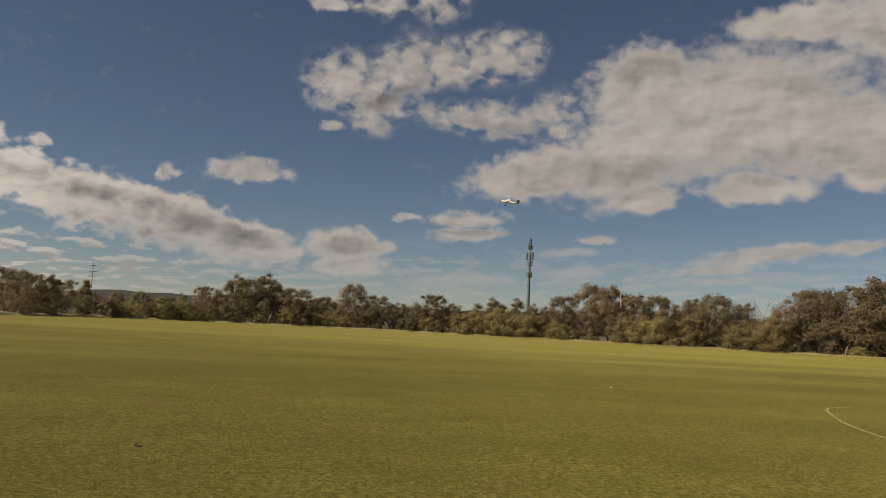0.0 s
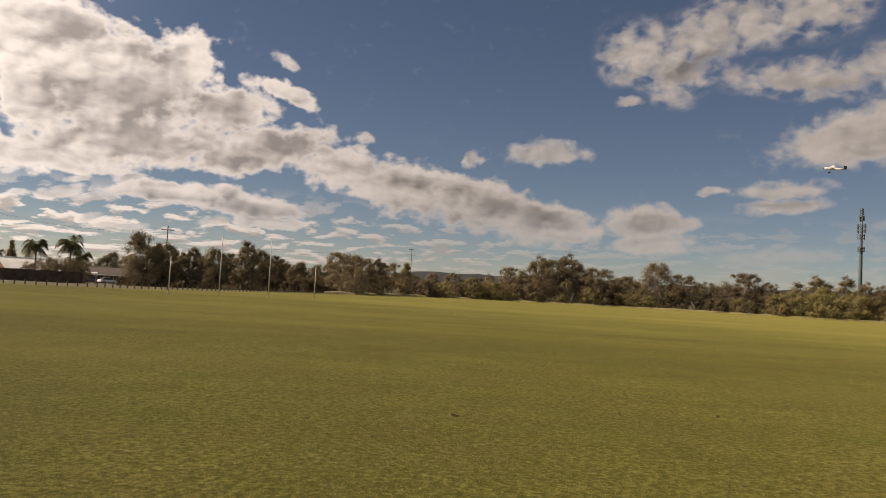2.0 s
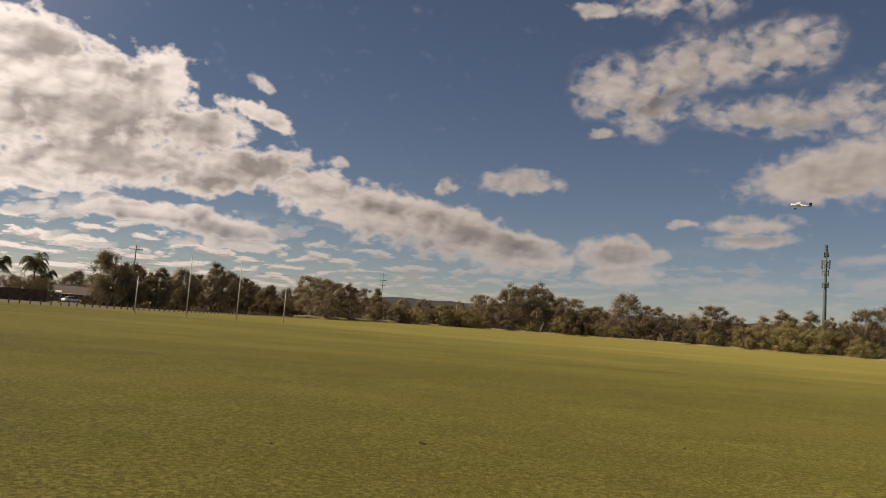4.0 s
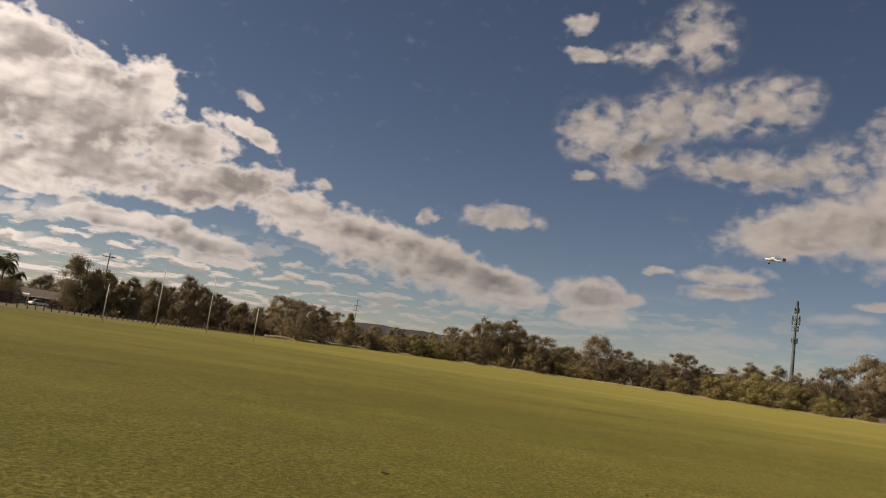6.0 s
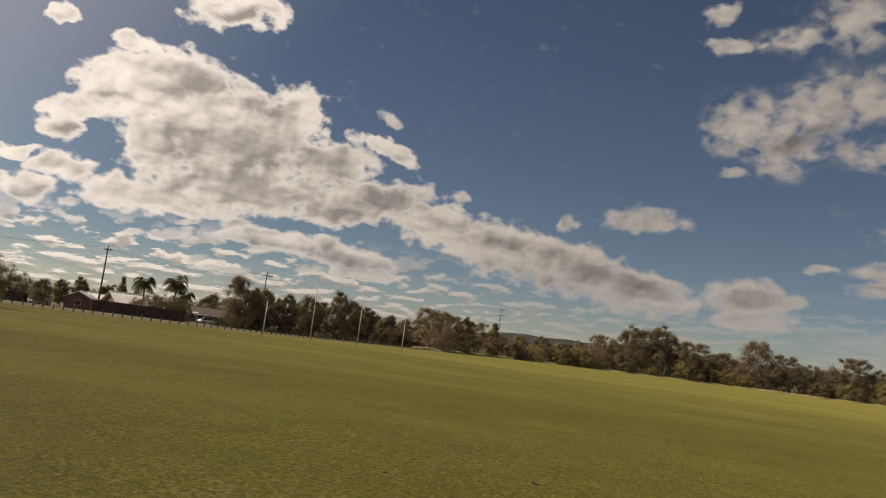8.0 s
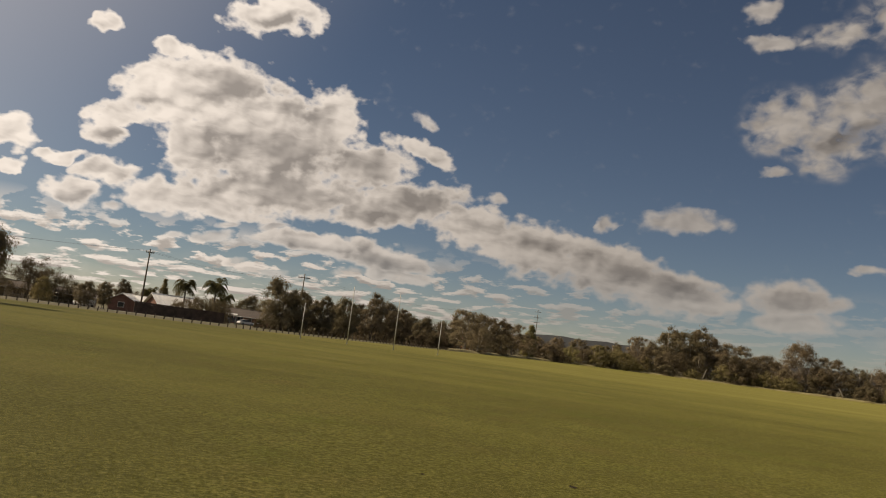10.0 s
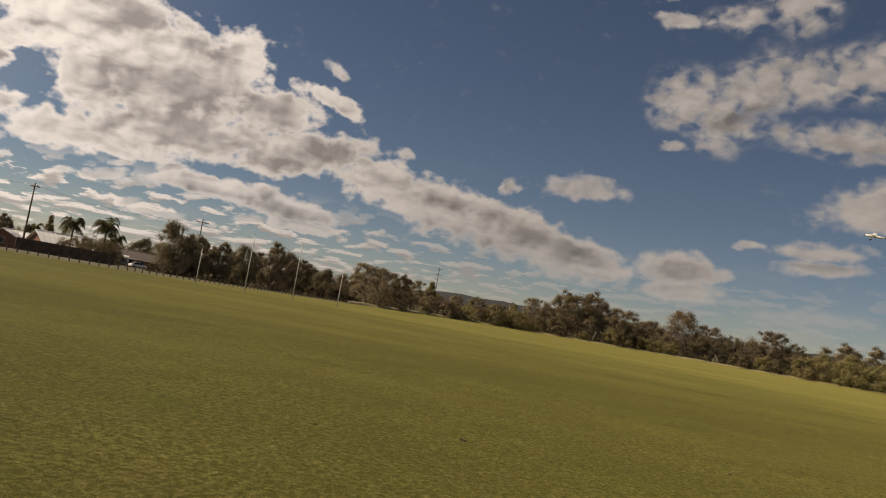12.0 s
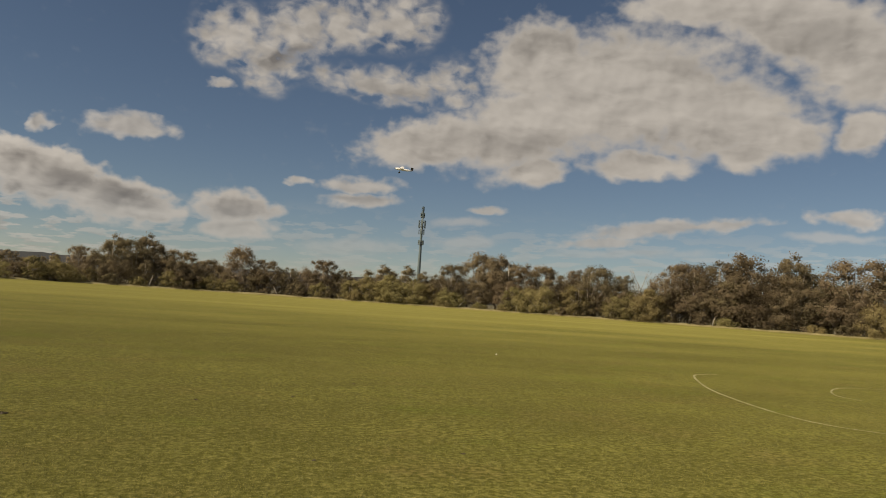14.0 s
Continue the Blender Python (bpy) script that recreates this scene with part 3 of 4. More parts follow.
def tree(name, seed, height, width, low, clumps, per, size, leaf, bark, label, trunks=1, lean=0.6, puff=1.0):
    """A tree at the origin: trunk with limbs, and a crown of leaves in uneven clumps from height low to the top."""
    rng = np.random.default_rng(seed)
    base = thing(name, (0, 0, 0), 0, label, "tree")
    b = bmesh.new()
    centres = []
    lobes = [(rng.uniform(-0.5, 0.5) * width * 0.6, rng.uniform(-0.5, 0.5) * width * 0.6, rng.uniform(0.75, 1.0)) for _ in range(4)]
    while len(centres) < clumps:
        h = rng.uniform(low, 1.0)
        k = (h - low) / (1 - low)
        reach = width / 2 * (0.35 + 0.65 * math.sin(math.pi * min(1, 0.18 + 0.82 * k) ** 0.85))
        a, rr = rng.uniform(0, 2 * math.pi), math.sqrt(rng.uniform(0.05, 1)) * reach
        x, y = rr * math.cos(a), rr * math.sin(a)
        lobe = min(lobes, key=lambda q: math.hypot(q[0] - x, q[1] - y))
        if h > lobe[2]:
            continue
        centres.append((x, y, h * height - 0.06 * height, rng.uniform(0.07, 0.15) * puff * width * (1.15 - 0.35 * k)))
    top = max(c[2] + c[3] * 0.75 for c in centres)
    centres = [(x, y, z * height / top, r) for x, y, z, r in centres]
    for t in range(trunks):
        ox, oy = (0, 0) if trunks == 1 else (rng.uniform(-0.12, 0.12) * width, rng.uniform(-0.12, 0.12) * width)
        fx, fy = ox + rng.uniform(-1, 1) * lean, oy + rng.uniform(-1, 1) * lean
        fork = max(0.22, low * 0.75) * height
        r0 = 0.024 * height / math.sqrt(trunks)
        tube(b, [(ox, oy, -0.1), (ox + 0.2 * (fx - ox), oy, fork * 0.4), (fx, fy, fork), (fx * 1.2, fy * 1.2, height * 0.62), (fx, fy, height * 0.86)],
             [r0 * 1.3, r0, r0 * 0.8, r0 * 0.5, r0 * 0.16], 7)
        for c in [centres[i] for i in rng.choice(len(centres), min(len(centres), 9 // trunks + 2), replace=False)]:
            mid = (fx * 0.5 + c[0] * 0.5, fy * 0.5 + c[1] * 0.5, fork * 0.45 + c[2] * 0.55 - 0.04 * height)
            if c[2] > fork * 0.9:
                tube(b, [(fx, fy, fork * 0.92), mid, c[:3]], [r0 * 0.5, r0 * 0.34, r0 * 0.12], 5)
    part("trunk", b, bark, base)
    q, f, soft = leaf_cloud(rng, centres, per, size)
    mesh_part("crown", q.tolist(), f.tolist(), leaf, base, normals=soft.tolist())
    return base


GUM_LABEL = "tall eucalyptus with an uneven olive-brown crown and pale limbs"
kinds = {
    "gum_a": tree("gum_tree", 11, 10, 8.5, 0.30, 67, 130, 0.145, GUM_LEAF, BARK, GUM_LABEL),
    "gum_b": tree("gum_tree", 12, 10, 7.0, 0.38, 58, 130, 0.145, GUM_LEAF, BARK, GUM_LABEL, 2),
    "gum_c": tree("gum_tree", 13, 10, 10.0, 0.22, 78, 130, 0.145, GUM_LEAF, BARK, GUM_LABEL, 2),
    "gum_d": tree("gum_tree", 14, 10, 9.0, 0.12, 87, 130, 0.145, GUM_LEAF, BARK, "dense broad eucalyptus with foliage almost to the ground"),
    "gum_e": tree("gum_tree", 15, 10, 11.0, 0.06, 93, 130, 0.145, DARK_LEAF, DARK_BARK, "dense dark broad-crowned tree with foliage to the ground", 2),
    "olive_a": tree("wattle_tree", 21, 5, 6.0, 0.12, 61, 142, 0.11, OLIVE_LEAF, BARK, "low rounded light-olive wattle at the edge of the field", 3, 0.4),
    "olive_b": tree("wattle_tree", 22, 5, 7.5, 0.08, 72, 142, 0.11, OLIVE_LEAF, BARK, "low spreading light-olive wattle with a forked trunk", 3, 0.5),
    "shrub_a": tree("shrub", 23, 3, 5.5, 0.02, 58, 102, 0.12, OLIVE_LEAF, DARK_BARK, "low olive-green shrub at the foot of the trees", 3, 0.2),
    "shrub_b": tree("shrub", 24, 3, 5.0, 0.02, 52, 102, 0.12, DARK_LEAF, DARK_BARK, "low dark shrub at the foot of the trees", 3, 0.2),
    "street_a": tree("street_tree", 31, 10, 8.5, 0.2, 110, 150, 0.15, STREET_LEAF, DARK_BARK, "dense dark-green street tree with a domed crown on dark trunks", 2, 0.5, 1.1),
    "street_b": tree("street_tree", 32, 10, 7.2, 0.27, 95, 150, 0.15, STREET_LEAF, DARK_BARK, "dark upright eucalyptus with bare lower trunks beside the street", 3, 0.7, 1.1),
    "poplar": tree("poplar_tree", 25, 10, 4.0, 0.03, 170, 90, 0.17, OLIVE_LEAF, BARK, "narrow upright poplar-like tree", 1, 0.1, 1.9),
}
proto_size = {"street_a": 10, "street_b": 10, "gum_a": 10, "gum_b": 10, "gum_c": 10, "gum_d": 10, "gum_e": 10, "olive_a": 5, "olive_b": 5, "shrub_a": 3, "shrub_b": 3, "poplar": 10}
plant_rng = random.Random(5)
used = set()


def plant(kind, azimuth, distance, top_el, widen=1.0, group="trees round the field"):
    """Plants a tree so that its top stands at the elevation top_el seen from the eye."""
    foot = ground_z(azimuth, distance)
    height = EYE + distance * math.tan(radians(top_el)) - foot
    s = height / proto_size[kind]
    m = Matrix.Translation(spot(azimuth, distance, foot - 0.02)) @ Matrix.Rotation(plant_rng.uniform(0, 6.28), 4, "Z") @ Matrix.Diagonal((s * widen, s * widen, s, 1))
    if kind in used:
        ob = copy_thing(kinds[kind], m @ Matrix.Diagonal((*(1 / k for k in kinds[kind].scale), 1)))
    else:
        ob = kinds[kind]
        ob.matrix_basis = m
        used.add(kind)
    tagged(ob, group=group)
    return ob


# the skyline of the wood, from its end by the road round to the far end: bearing, top elevation, kind
SKYLINE_A = [(13.8, 2.5, "gum_a"), (12.5, 2.4, "gum_c"), (11.3, 2.2, "gum_b"), (10.3, 1.9, "gum_a"), (9.1, 1.95, "poplar"), (7.0, 1.35, "gum_c"),
             (5.4, 1.45, "gum_d"), (3.1, 1.5, "gum_b"), (1.3, 2.1, "gum_a"), (-0.6, 3.15, "gum_b"), (-1.8, 2.9, "gum_c"), (-3.3, 3.35, "gum_b"),
             (-5.2, 2.4, "gum_a"), (-7.1, 1.9, "gum_c"), (-9.4, 3.0, "gum_c"), (-11.1, 2.2, "gum_a"), (-12.7, 1.75, "gum_d"), (-15.1, 2.5, "gum_a")]
SKYLINE_B = [(-16.8, 1.9, "gum_d"), (-19.2, 2.5, "gum_b"), (-21.0, 2.55, "gum_b"), (-22.9, 2.2, "gum_b"), (-24.7, 2.9, "gum_a"), (-27.0, 3.95, "gum_c"),
             (-28.7, 3.85, "gum_b"), (-30.2, 3.2, "gum_b"), (-31.8, 3.2, "gum_a"), (-33.6, 3.1, "gum_d"), (-35.3, 3.5, "gum_c"), (-37.0, 2.9, "gum_d"),
             (-41.0, 4.0, "gum_a"), (-42.0, 3.9, "gum_d"), (-43.6, 4.35, "gum_d"), (-46.0, 4.85, "gum_d"), (-48.9, 4.95, "gum_b"), (-50.4, 4.3, "gum_e"),
             (-52.4, 4.7, "gum_a"), (-55.0, 4.4, "gum_c"), (-58.0, 4.5, "gum_d")]


def edge_of_field(azimuth):
    pts = sorted(FIELD_EDGE)
    return float(np.interp(azimuth, [p[0] for p in pts], [p[1] for p in pts]))


for a, e, kind in SKYLINE_A + SKYLINE_B:
    plant(kind, a, edge_of_field(a) + plant_rng.uniform(9, 16), e, plant_rng.uniform(0.9, 1.2))
# a second rank behind and lower trees in front
a = 14.0
while a > -60:
    e = float(np.interp(-a, [-p[0] for p in SKYLINE_A + SKYLINE_B], [p[1] for p in SKYLINE_A + SKYLINE_B]))
    plant(plant_rng.choice(["gum_d", "gum_c", "gum_e"]), a + plant_rng.uniform(-0.4, 0.4), edge_of_field(a) + plant_rng.uniform(20, 30), e * plant_rng.uniform(0.58, 0.8), 1.15)
    plant(plant_rng.choice(["gum_a", "gum_b", "gum_d", "gum_e"]), a - 0.9 + plant_rng.uniform(-0.4, 0.4), edge_of_field(a) + plant_rng.uniform(6, 10), e * plant_rng.uniform(0.4, 0.6) * (1.25 if a < -39 else 1.0), 1.1)
    a -= 2.0


# low wattles and shrubs at the edge of the field
FRONT = [(-5.6, 0.9, "shrub_b"), (-5.2, 0.5, "shrub_a"), (7.6, 0.75, "shrub_b"), (6.2, 0.9, "olive_b"), (4.1, 1.15, "olive_a"), (2.4, 1.2, "olive_b"), (0.6, 0.7, "olive_a"), (-4.4, 0.85, "olive_a"), (-7.2, 0.85, "olive_b"),
         (-8.6, 0.6, "shrub_a"), (-13.4, 0.6, "shrub_b"), (-15.0, 0.85, "olive_b"), (-17.2, 1.1, "olive_a"), (-18.6, 1.6, "olive_b"), (-20.2, 1.75, "olive_a"), (-21.6, 1.7, "olive_b"),
         (-23.2, 1.25, "olive_a"), (-24.6, 1.1, "olive_b"), (-29.4, 1.5, "olive_a"), (-31.2, 2.0, "olive_b"), (-33.8, 1.9, "olive_a"), (-37.6, 1.8, "olive_b"), (-39.2, 2.0, "olive_a"),
         (-53.9, 1.95, "olive_b"), (-56.0, 2.0, "olive_a")]
for a, e, kind in FRONT:
    plant(kind, a, edge_of_field(a) + plant_rng.uniform(2.5, 5), e, plant_rng.uniform(0.95, 1.15), "low growth at the edge of the field")
a = 9.0
while a > -60:
    a -= plant_rng.uniform(1.4, 2.6)
    plant(plant_rng.choice(["shrub_a", "shrub_b", "shrub_b"]), a, edge_of_field(a) + plant_rng.uniform(2, 5), plant_rng.uniform(0.0, 0.45), plant_rng.uniform(0.9, 1.3), "low growth at the edge of the field")

# trees along the street and round the houses: bearing, distance, top elevation, kind, widening
STREET_TREES = [(47.2, 76, 4.9, "street_a", 0.7), (43.9, 178, 2.2, "gum_e", 0.85), (42.3, 182, 1.6, "gum_e", 0.9), (46.4, 172, 1.45, "gum_e", 1.0), (40.6, 112, 0.95, "street_a", 0.95),
                (39.4, 114, 1.0, "street_b", 0.7), (38.3, 212, 1.35, "street_b", 0.8), (32.9, 140, 1.0, "gum_e", 0.9), (31.9, 142, 0.9, "gum_e", 0.9), (29.8, 245, 1.5, "street_a", 0.9), (28.6, 240, 1.2, "gum_e", 0.8), (34.3, 158, 0.75, "gum_e", 0.9), (31.4, 160, 0.8, "gum_e", 0.6), (33.4, 164, 0.9, "gum_e", 0.6),
                (27.6, 132, 3.12, "street_a", 0.9), (26.2, 136, 2.45, "street_a", 0.8), (24.5, 138, 2.15, "street_b", 0.95), (22.8, 142, 2.35, "street_a", 0.85), (20.7, 144, 2.9, "street_b", 0.72),
                (19.7, 150, 2.45, "street_a", 0.8), (18.6, 165, 1.95, "street_b", 0.8), (17.0, 180, 1.65, "street_a", 0.8), (15.8, 176, 0.85, "gum_e", 0.9), (16.6, 174, 0.8, "gum_e", 0.9)]
STREET_FILL = [(25.4, 165, 1.7), (23.6, 168, 1.7), (21.8, 170, 1.9), (19.2, 172, 1.8), (18.0, 188, 1.7), (17.4, 195, 1.6), (16.4, 200, 1.6), (15.4, 205, 1.5), (14.6, 215, 1.8)]
for a, d, e in STREET_FILL:
    plant(plant_rng.choice(["street_a", "street_b", "gum_e"]), a, d, e, 0.9, "trees along the street")
a = 36.5
while a > 23:
    if not 28.2 < a < 31.3:
        plant("shrub_b", a, plant_rng.uniform(128, 150), plant_rng.uniform(-0.5, -0.2), 0.8, "shrubs in front of the houses")
    a -= 0.95
a = 28.9
while a > 13.5:
    plant("shrub_b", a, fence_distance(a) + plant_rng.uniform(34, 42), plant_rng.uniform(-0.2, 0.3), 0.8, "shrubs in front of the houses")
    a -= 0.62
for a, d, e, kind, wide in STREET_TREES:
    plant(kind, a, d, e, wide, "trees along the street")
plant("olive_a", 43.3, 140, 0.8, 0.7, "trees along the street")
plant("poplar", 35.7, 205, 1.75, 0.6, "trees along the street")
plant("gum_b", 34.8, 208, 1.2, 0.4, "trees along the street")
for a in range(52, 12, -2):
    plant(plant_rng.choice(["gum_e", "gum_d", "gum_c"]), a + plant_rng.uniform(-0.8, 0.8), plant_rng.uniform(235, 270), plant_rng.uniform(0.55, 1.15), 1.0, "trees behind the houses")
for kind in kinds:
    assert kind in used


def bare_tree(azimuth, distance, top_el, seed):
    """A dead tree: a trunk with bare forking branches."""
    rng = random.Random(seed)
    h = EYE + distance * math.tan(radians(top_el))
    base = thing("dead_tree", spot(azimuth, distance), 0, "bare grey dead tree with thin forked branches", "tree")
    b = bmesh.new()

    def limb(p, way, length, r, depth):
        q = p + way * length
        mid = p + way * length * 0.5 + Vector((rng.uniform(-1, 1), rng.uniform(-1, 1), 0)) * length * 0.06
        tube(b, [p, mid, q], [r, r * 0.8, r * 0.55], 5)
        if depth:
            for _ in range(3):
                w = (way + Vector((rng.uniform(-0.6, 0.6), rng.uniform(-0.6, 0.6), rng.uniform(-0.1, 0.5)))).normalized()
                limb(p + way * length * rng.uniform(0.6, 1.0), w, length * rng.uniform(0.4, 0.55), r * 0.5, depth - 1)

    limb(Vector((0, 0, -0.1)), Vector((0.03, 0.02, 1)).normalized(), h * 0.58, 0.2, 3)
    part("trunk", b, BARK, base)


bare_tree(-38.5, 224, 3.6, 3)
bare_tree(-39.0, 226, 3.2, 4)
bare_tree(-13.4, 244, 2.0, 5)
bare_tree(-5.0, 242, 2.5, 6)

def fallen_limb(azimuth, length, lean, turn, seed):
    """A pale dead limb that leans out of the undergrowth at the field's edge."""
    rng = random.Random(seed)
    base = thing("fallen_limb", spot(azimuth, edge_of_field(azimuth) + 1.4, 0.3), radians(turn), "bleached dead limb leaning out of the undergrowth", "dead branch", "dead limbs at the field's edge")
    way = Vector((math.cos(radians(lean)), 0, math.sin(radians(lean))))
    knee = way * length * 0.55 + Vector((0, 0, 0.06 * length))
    b = bmesh.new()
    tube(b, [(0, 0, -0.1), tuple(knee * 0.5), tuple(knee), tuple(way * length)], [0.15, 0.13, 0.10, 0.05], 7)
    stem = part("limb", b, PALE_WOOD, base)
    for k in range(3):
        at = way * length * rng.uniform(0.45, 0.8)
        tip = at + Vector((rng.uniform(-0.2, 0.5), rng.uniform(-0.4, 0.4), rng.uniform(0.3, 0.8))) * length * 0.35
        b = bmesh.new()
        tube(b, [tuple(at), tuple(at.lerp(tip, 0.5) + Vector((0.05, 0, 0.05))), tuple(tip)], [0.06, 0.045, 0.02], 6)
        part("twig", b, PALE_WOOD, stem)


for i, (a, length, lean, turn) in enumerate([(-25.3, 3.4, 40, 10), (-29.6, 3.0, 78, 0), (-30.5, 3.2, 48, -5), (-38.0, 3.4, 42, 185), (-36.4, 2.6, 66, 20), (-12.0, 2.8, 62, 170), (-3.2, 3.0, 72, 15), (-43.5, 2.6, 70, 0)]):
    fallen_limb(a, length, lean, turn, 40 + i)

# ================= far hill =================
hill_v, hill_f = [], []
for i in range(141):
    a = 30 - 0.6 * i
    ridge = 63 + 5 * noise.noise((i * 0.06, 0.3, 0)) + 5 * noise.noise((i * 0.45, 2.3, 0)) + 1.6 * noise.noise((i * 1.7, 4.3, 0))
    ridge *= 0.97 * min(1.0, max(0.25, (20 - a) / 12))
    hill_v += [spot(a, 2500, 0), spot(a, 2650, ridge * 0.6), spot(a, 2800, ridge * 1.12), spot(a, 3600, 0)]
    if i:
        for j in range(3):
            hill_f.append((4 * i - 4 + j, 4 * i + j, 4 * i + j + 1, 4 * i - 3 + j))
tagged(mesh_part("backdrop", [tuple(v) for v in hill_v], hill_f, HILL, smooth=True), "long low wooded hill on the horizon, dark blue-green", "hill", kind="structure")

# ================= street: road, bollards, poles =================
b = bmesh.new()
road_edges = []
for i in range(49):
    a = 62 - i
    d = fence_distance(a)
    road_edges.append([b.verts.new(spot(a, d + o, ground_z(a, d + o) + 0.03)) for o in (25, 27, 29, 31)])
for e0, e1 in zip(road_edges, road_edges[1:]):
    for j in range(3):
        b.faces.new((e0[j], e0[j + 1], e1[j + 1], e1[j]))
bmesh.ops.recalc_face_normals(b, faces=b.faces[:])
tagged(part("road", b, ASPHALT), "grey asphalt street behind the bollards", "road", kind="structure")

b = bmesh.new()
path_edges = []
for i in range(28):
    a = 62 - i
    d = fence_distance(a)
    path_edges.append([b.verts.new(spot(a, d + o, ground_z(a, d + o) + 0.05)) for o in (14, 16.5)])
for e0, e1 in zip(path_edges, path_edges[1:]):
    b.faces.new((e0[0], e0[1], e1[1], e1[0]))
bmesh.ops.recalc_face_normals(b, faces=b.faces[:])
tagged(part("pavement", b, CONCRETE), "pale concrete footpath between the bollards and the street", "pavement", kind="structure")


def bollard():
    base = thing("bollard", (0, 0, 0), 0, "short round weathered timber bollard at the field's edge", "bollard", "bollards along the field")
    b = bmesh.new()
    tube(b, [(0, 0, -0.1), (0, 0, 0.48), (0, 0, 0.51)], [0.07, 0.066, 0.05], 9)
    part("post", b, WOOD, base)
    b = bmesh.new()
    tube(b, [(0, 0, 0.505), (0, 0, 0.525)], [0.05, 0.025], 9)
    part("cap", b, DARK_BARK, base)
    return base


proto = bollard()
walk_pts = [spot(a, d) for a, d in FENCE_LINE]
first = True
left_over = 0.0
for p, q in zip(walk_pts, walk_pts[1:]):
    run, pos = (q - p).length, left_over
    while pos < run:
        at = p.lerp(q, pos / run)
        m = Matrix.Translation(at) @ pose(0, 0, 0, plant_rng.uniform(-2, 2), plant_rng.uniform(-2, 2), plant_rng.uniform(0, 360))
        if first:
            proto.matrix_basis, first = m, False
        else:
            copy_thing(proto, m)
        pos += 1.05
    left_over = pos - run


def goal_post(azimuth, distance, height, tall):
    base = thing("goal_post", spot(azimuth, distance), 0, ("tall white steel goal post on the grass" if tall else "shorter white steel behind post on the grass"), "goal post", "goal posts")
    b = bmesh.new()
    tube(b, [(0, 0, 0), (0, 0, height * 0.5), (0, 0, height)], [0.055, 0.05, 0.036], 12)
    part("pole", b, POST_PAINT, base)
    b = bmesh.new()
    tube(b, [(0, 0, height), (0, 0, height + 0.05)], [0.04, 0.02], 12)
    part("cap", b, STEEL, base)
    b = bmesh.new()
    tube(b, [(0, 0, 0.02), (0, 0, 0.09)], [0.09, 0.08], 12)
    part("ground_sleeve", b, STEEL, base)


goal_post(25.85, 82, 3.7, False)
goal_post(22.45, 84, 6.25, True)
goal_post(19.0, 86, 6.2, True)
goal_post(15.7, 88, 3.75, False)


def power_pole(azimuth, distance, top_el, arms, turn, label):
    """A timber pole with crossarms; arms: (metres below the top, half length)."""
    foot = ground_z(azimuth, distance)
    h = EYE + distance * math.tan(radians(top_el)) - foot
    base = thing("power_pole", spot(azimuth, distance, foot), turn, label, "power pole", "power poles")
    b = bmesh.new()
    tube(b, [(0, 0, -0.1), (0, 0, h * 0.5), (0, 0, h)], [0.15, 0.12, 0.09], 10)
    part("pole", b, WOOD, base)
    tips = []
    for down, half in arms:
        b = bmesh.new()
        box(b, (0, -0.16, h - down), (2 * half, 0.12, 0.13), bevel=0.01)
        arm = part("crossarm", b, WOOD, base)
        for x in (-half * 0.92, -half * 0.45, half * 0.45, half * 0.92):
            b = bmesh.new()
            tube(b, [(x, -0.16, h - down + 0.06), (x, -0.16, h - down + 0.16), (x, -0.16, h - down + 0.27)], [0.03, 0.07, 0.045], 8)
            part("insulator", b, WHITE, arm)
            if down == arms[0][0]:
                tips.append(base.matrix_basis @ Vector((x, -0.16, h - down + 0.27)))
        b = bmesh.new()
        tube(b, [(-half * 0.5, -0.16, h - down - 0.05), (0, -0.16, h - down - 0.6)], [0.02, 0.02], 6)
        tube(b, [(half * 0.5, -0.16, h - down - 0.05), (0, -0.16, h - down - 0.6)], [0.02, 0.02], 6)
        part("brace", b, STEEL, base)
    return tips


pole_left = power_pole(37.05, 125, 3.6, [(0.55, 0.62)], 0.9, "slim timber power pole with a short crossarm by the street")
pole_mid = power_pole(26.2, 150, 3.45, [(0.75, 1.15)], 0.45, "tall timber power pole with a wide crossarm among the trees")
pole_far = power_pole(14.2, 232, 2.5, [(0.8, 1.3)], 0.3, "distant timber power pole with a crossarm above the trees")
power_pole(8.72, 300, 3.1, [(0.9, 1.2), (3.0, 1.5), (5.0, 1.2)], 0.2, "tall distant pole with three stacked crossarms")


def cable(p, q, sag, name="power_line"):
    b = bmesh.new()
    pts = [Vector(p).lerp(Vector(q), t / 14) - Vector((0, 0, sag * 4 * (t / 14) * (1 - t / 14))) for t in range(15)]
    tube(b, pts, [0.009] * 15, 5)
    tagged(part(name, b, BLACK), "thin sagging overhead cable between power poles", "cable", "overhead cables")


for p, q in list(zip(pole_left, pole_mid))[::3] + list(zip(pole_mid, pole_far))[::3]:
    cable(p, q, 1.3)
off_left = spot(66, 118, 8.6)
for i, p in enumerate(pole_left[::3]):
    cable(p, off_left + Vector((0.5 * i, 0.2 * i, 0)), 1.2)


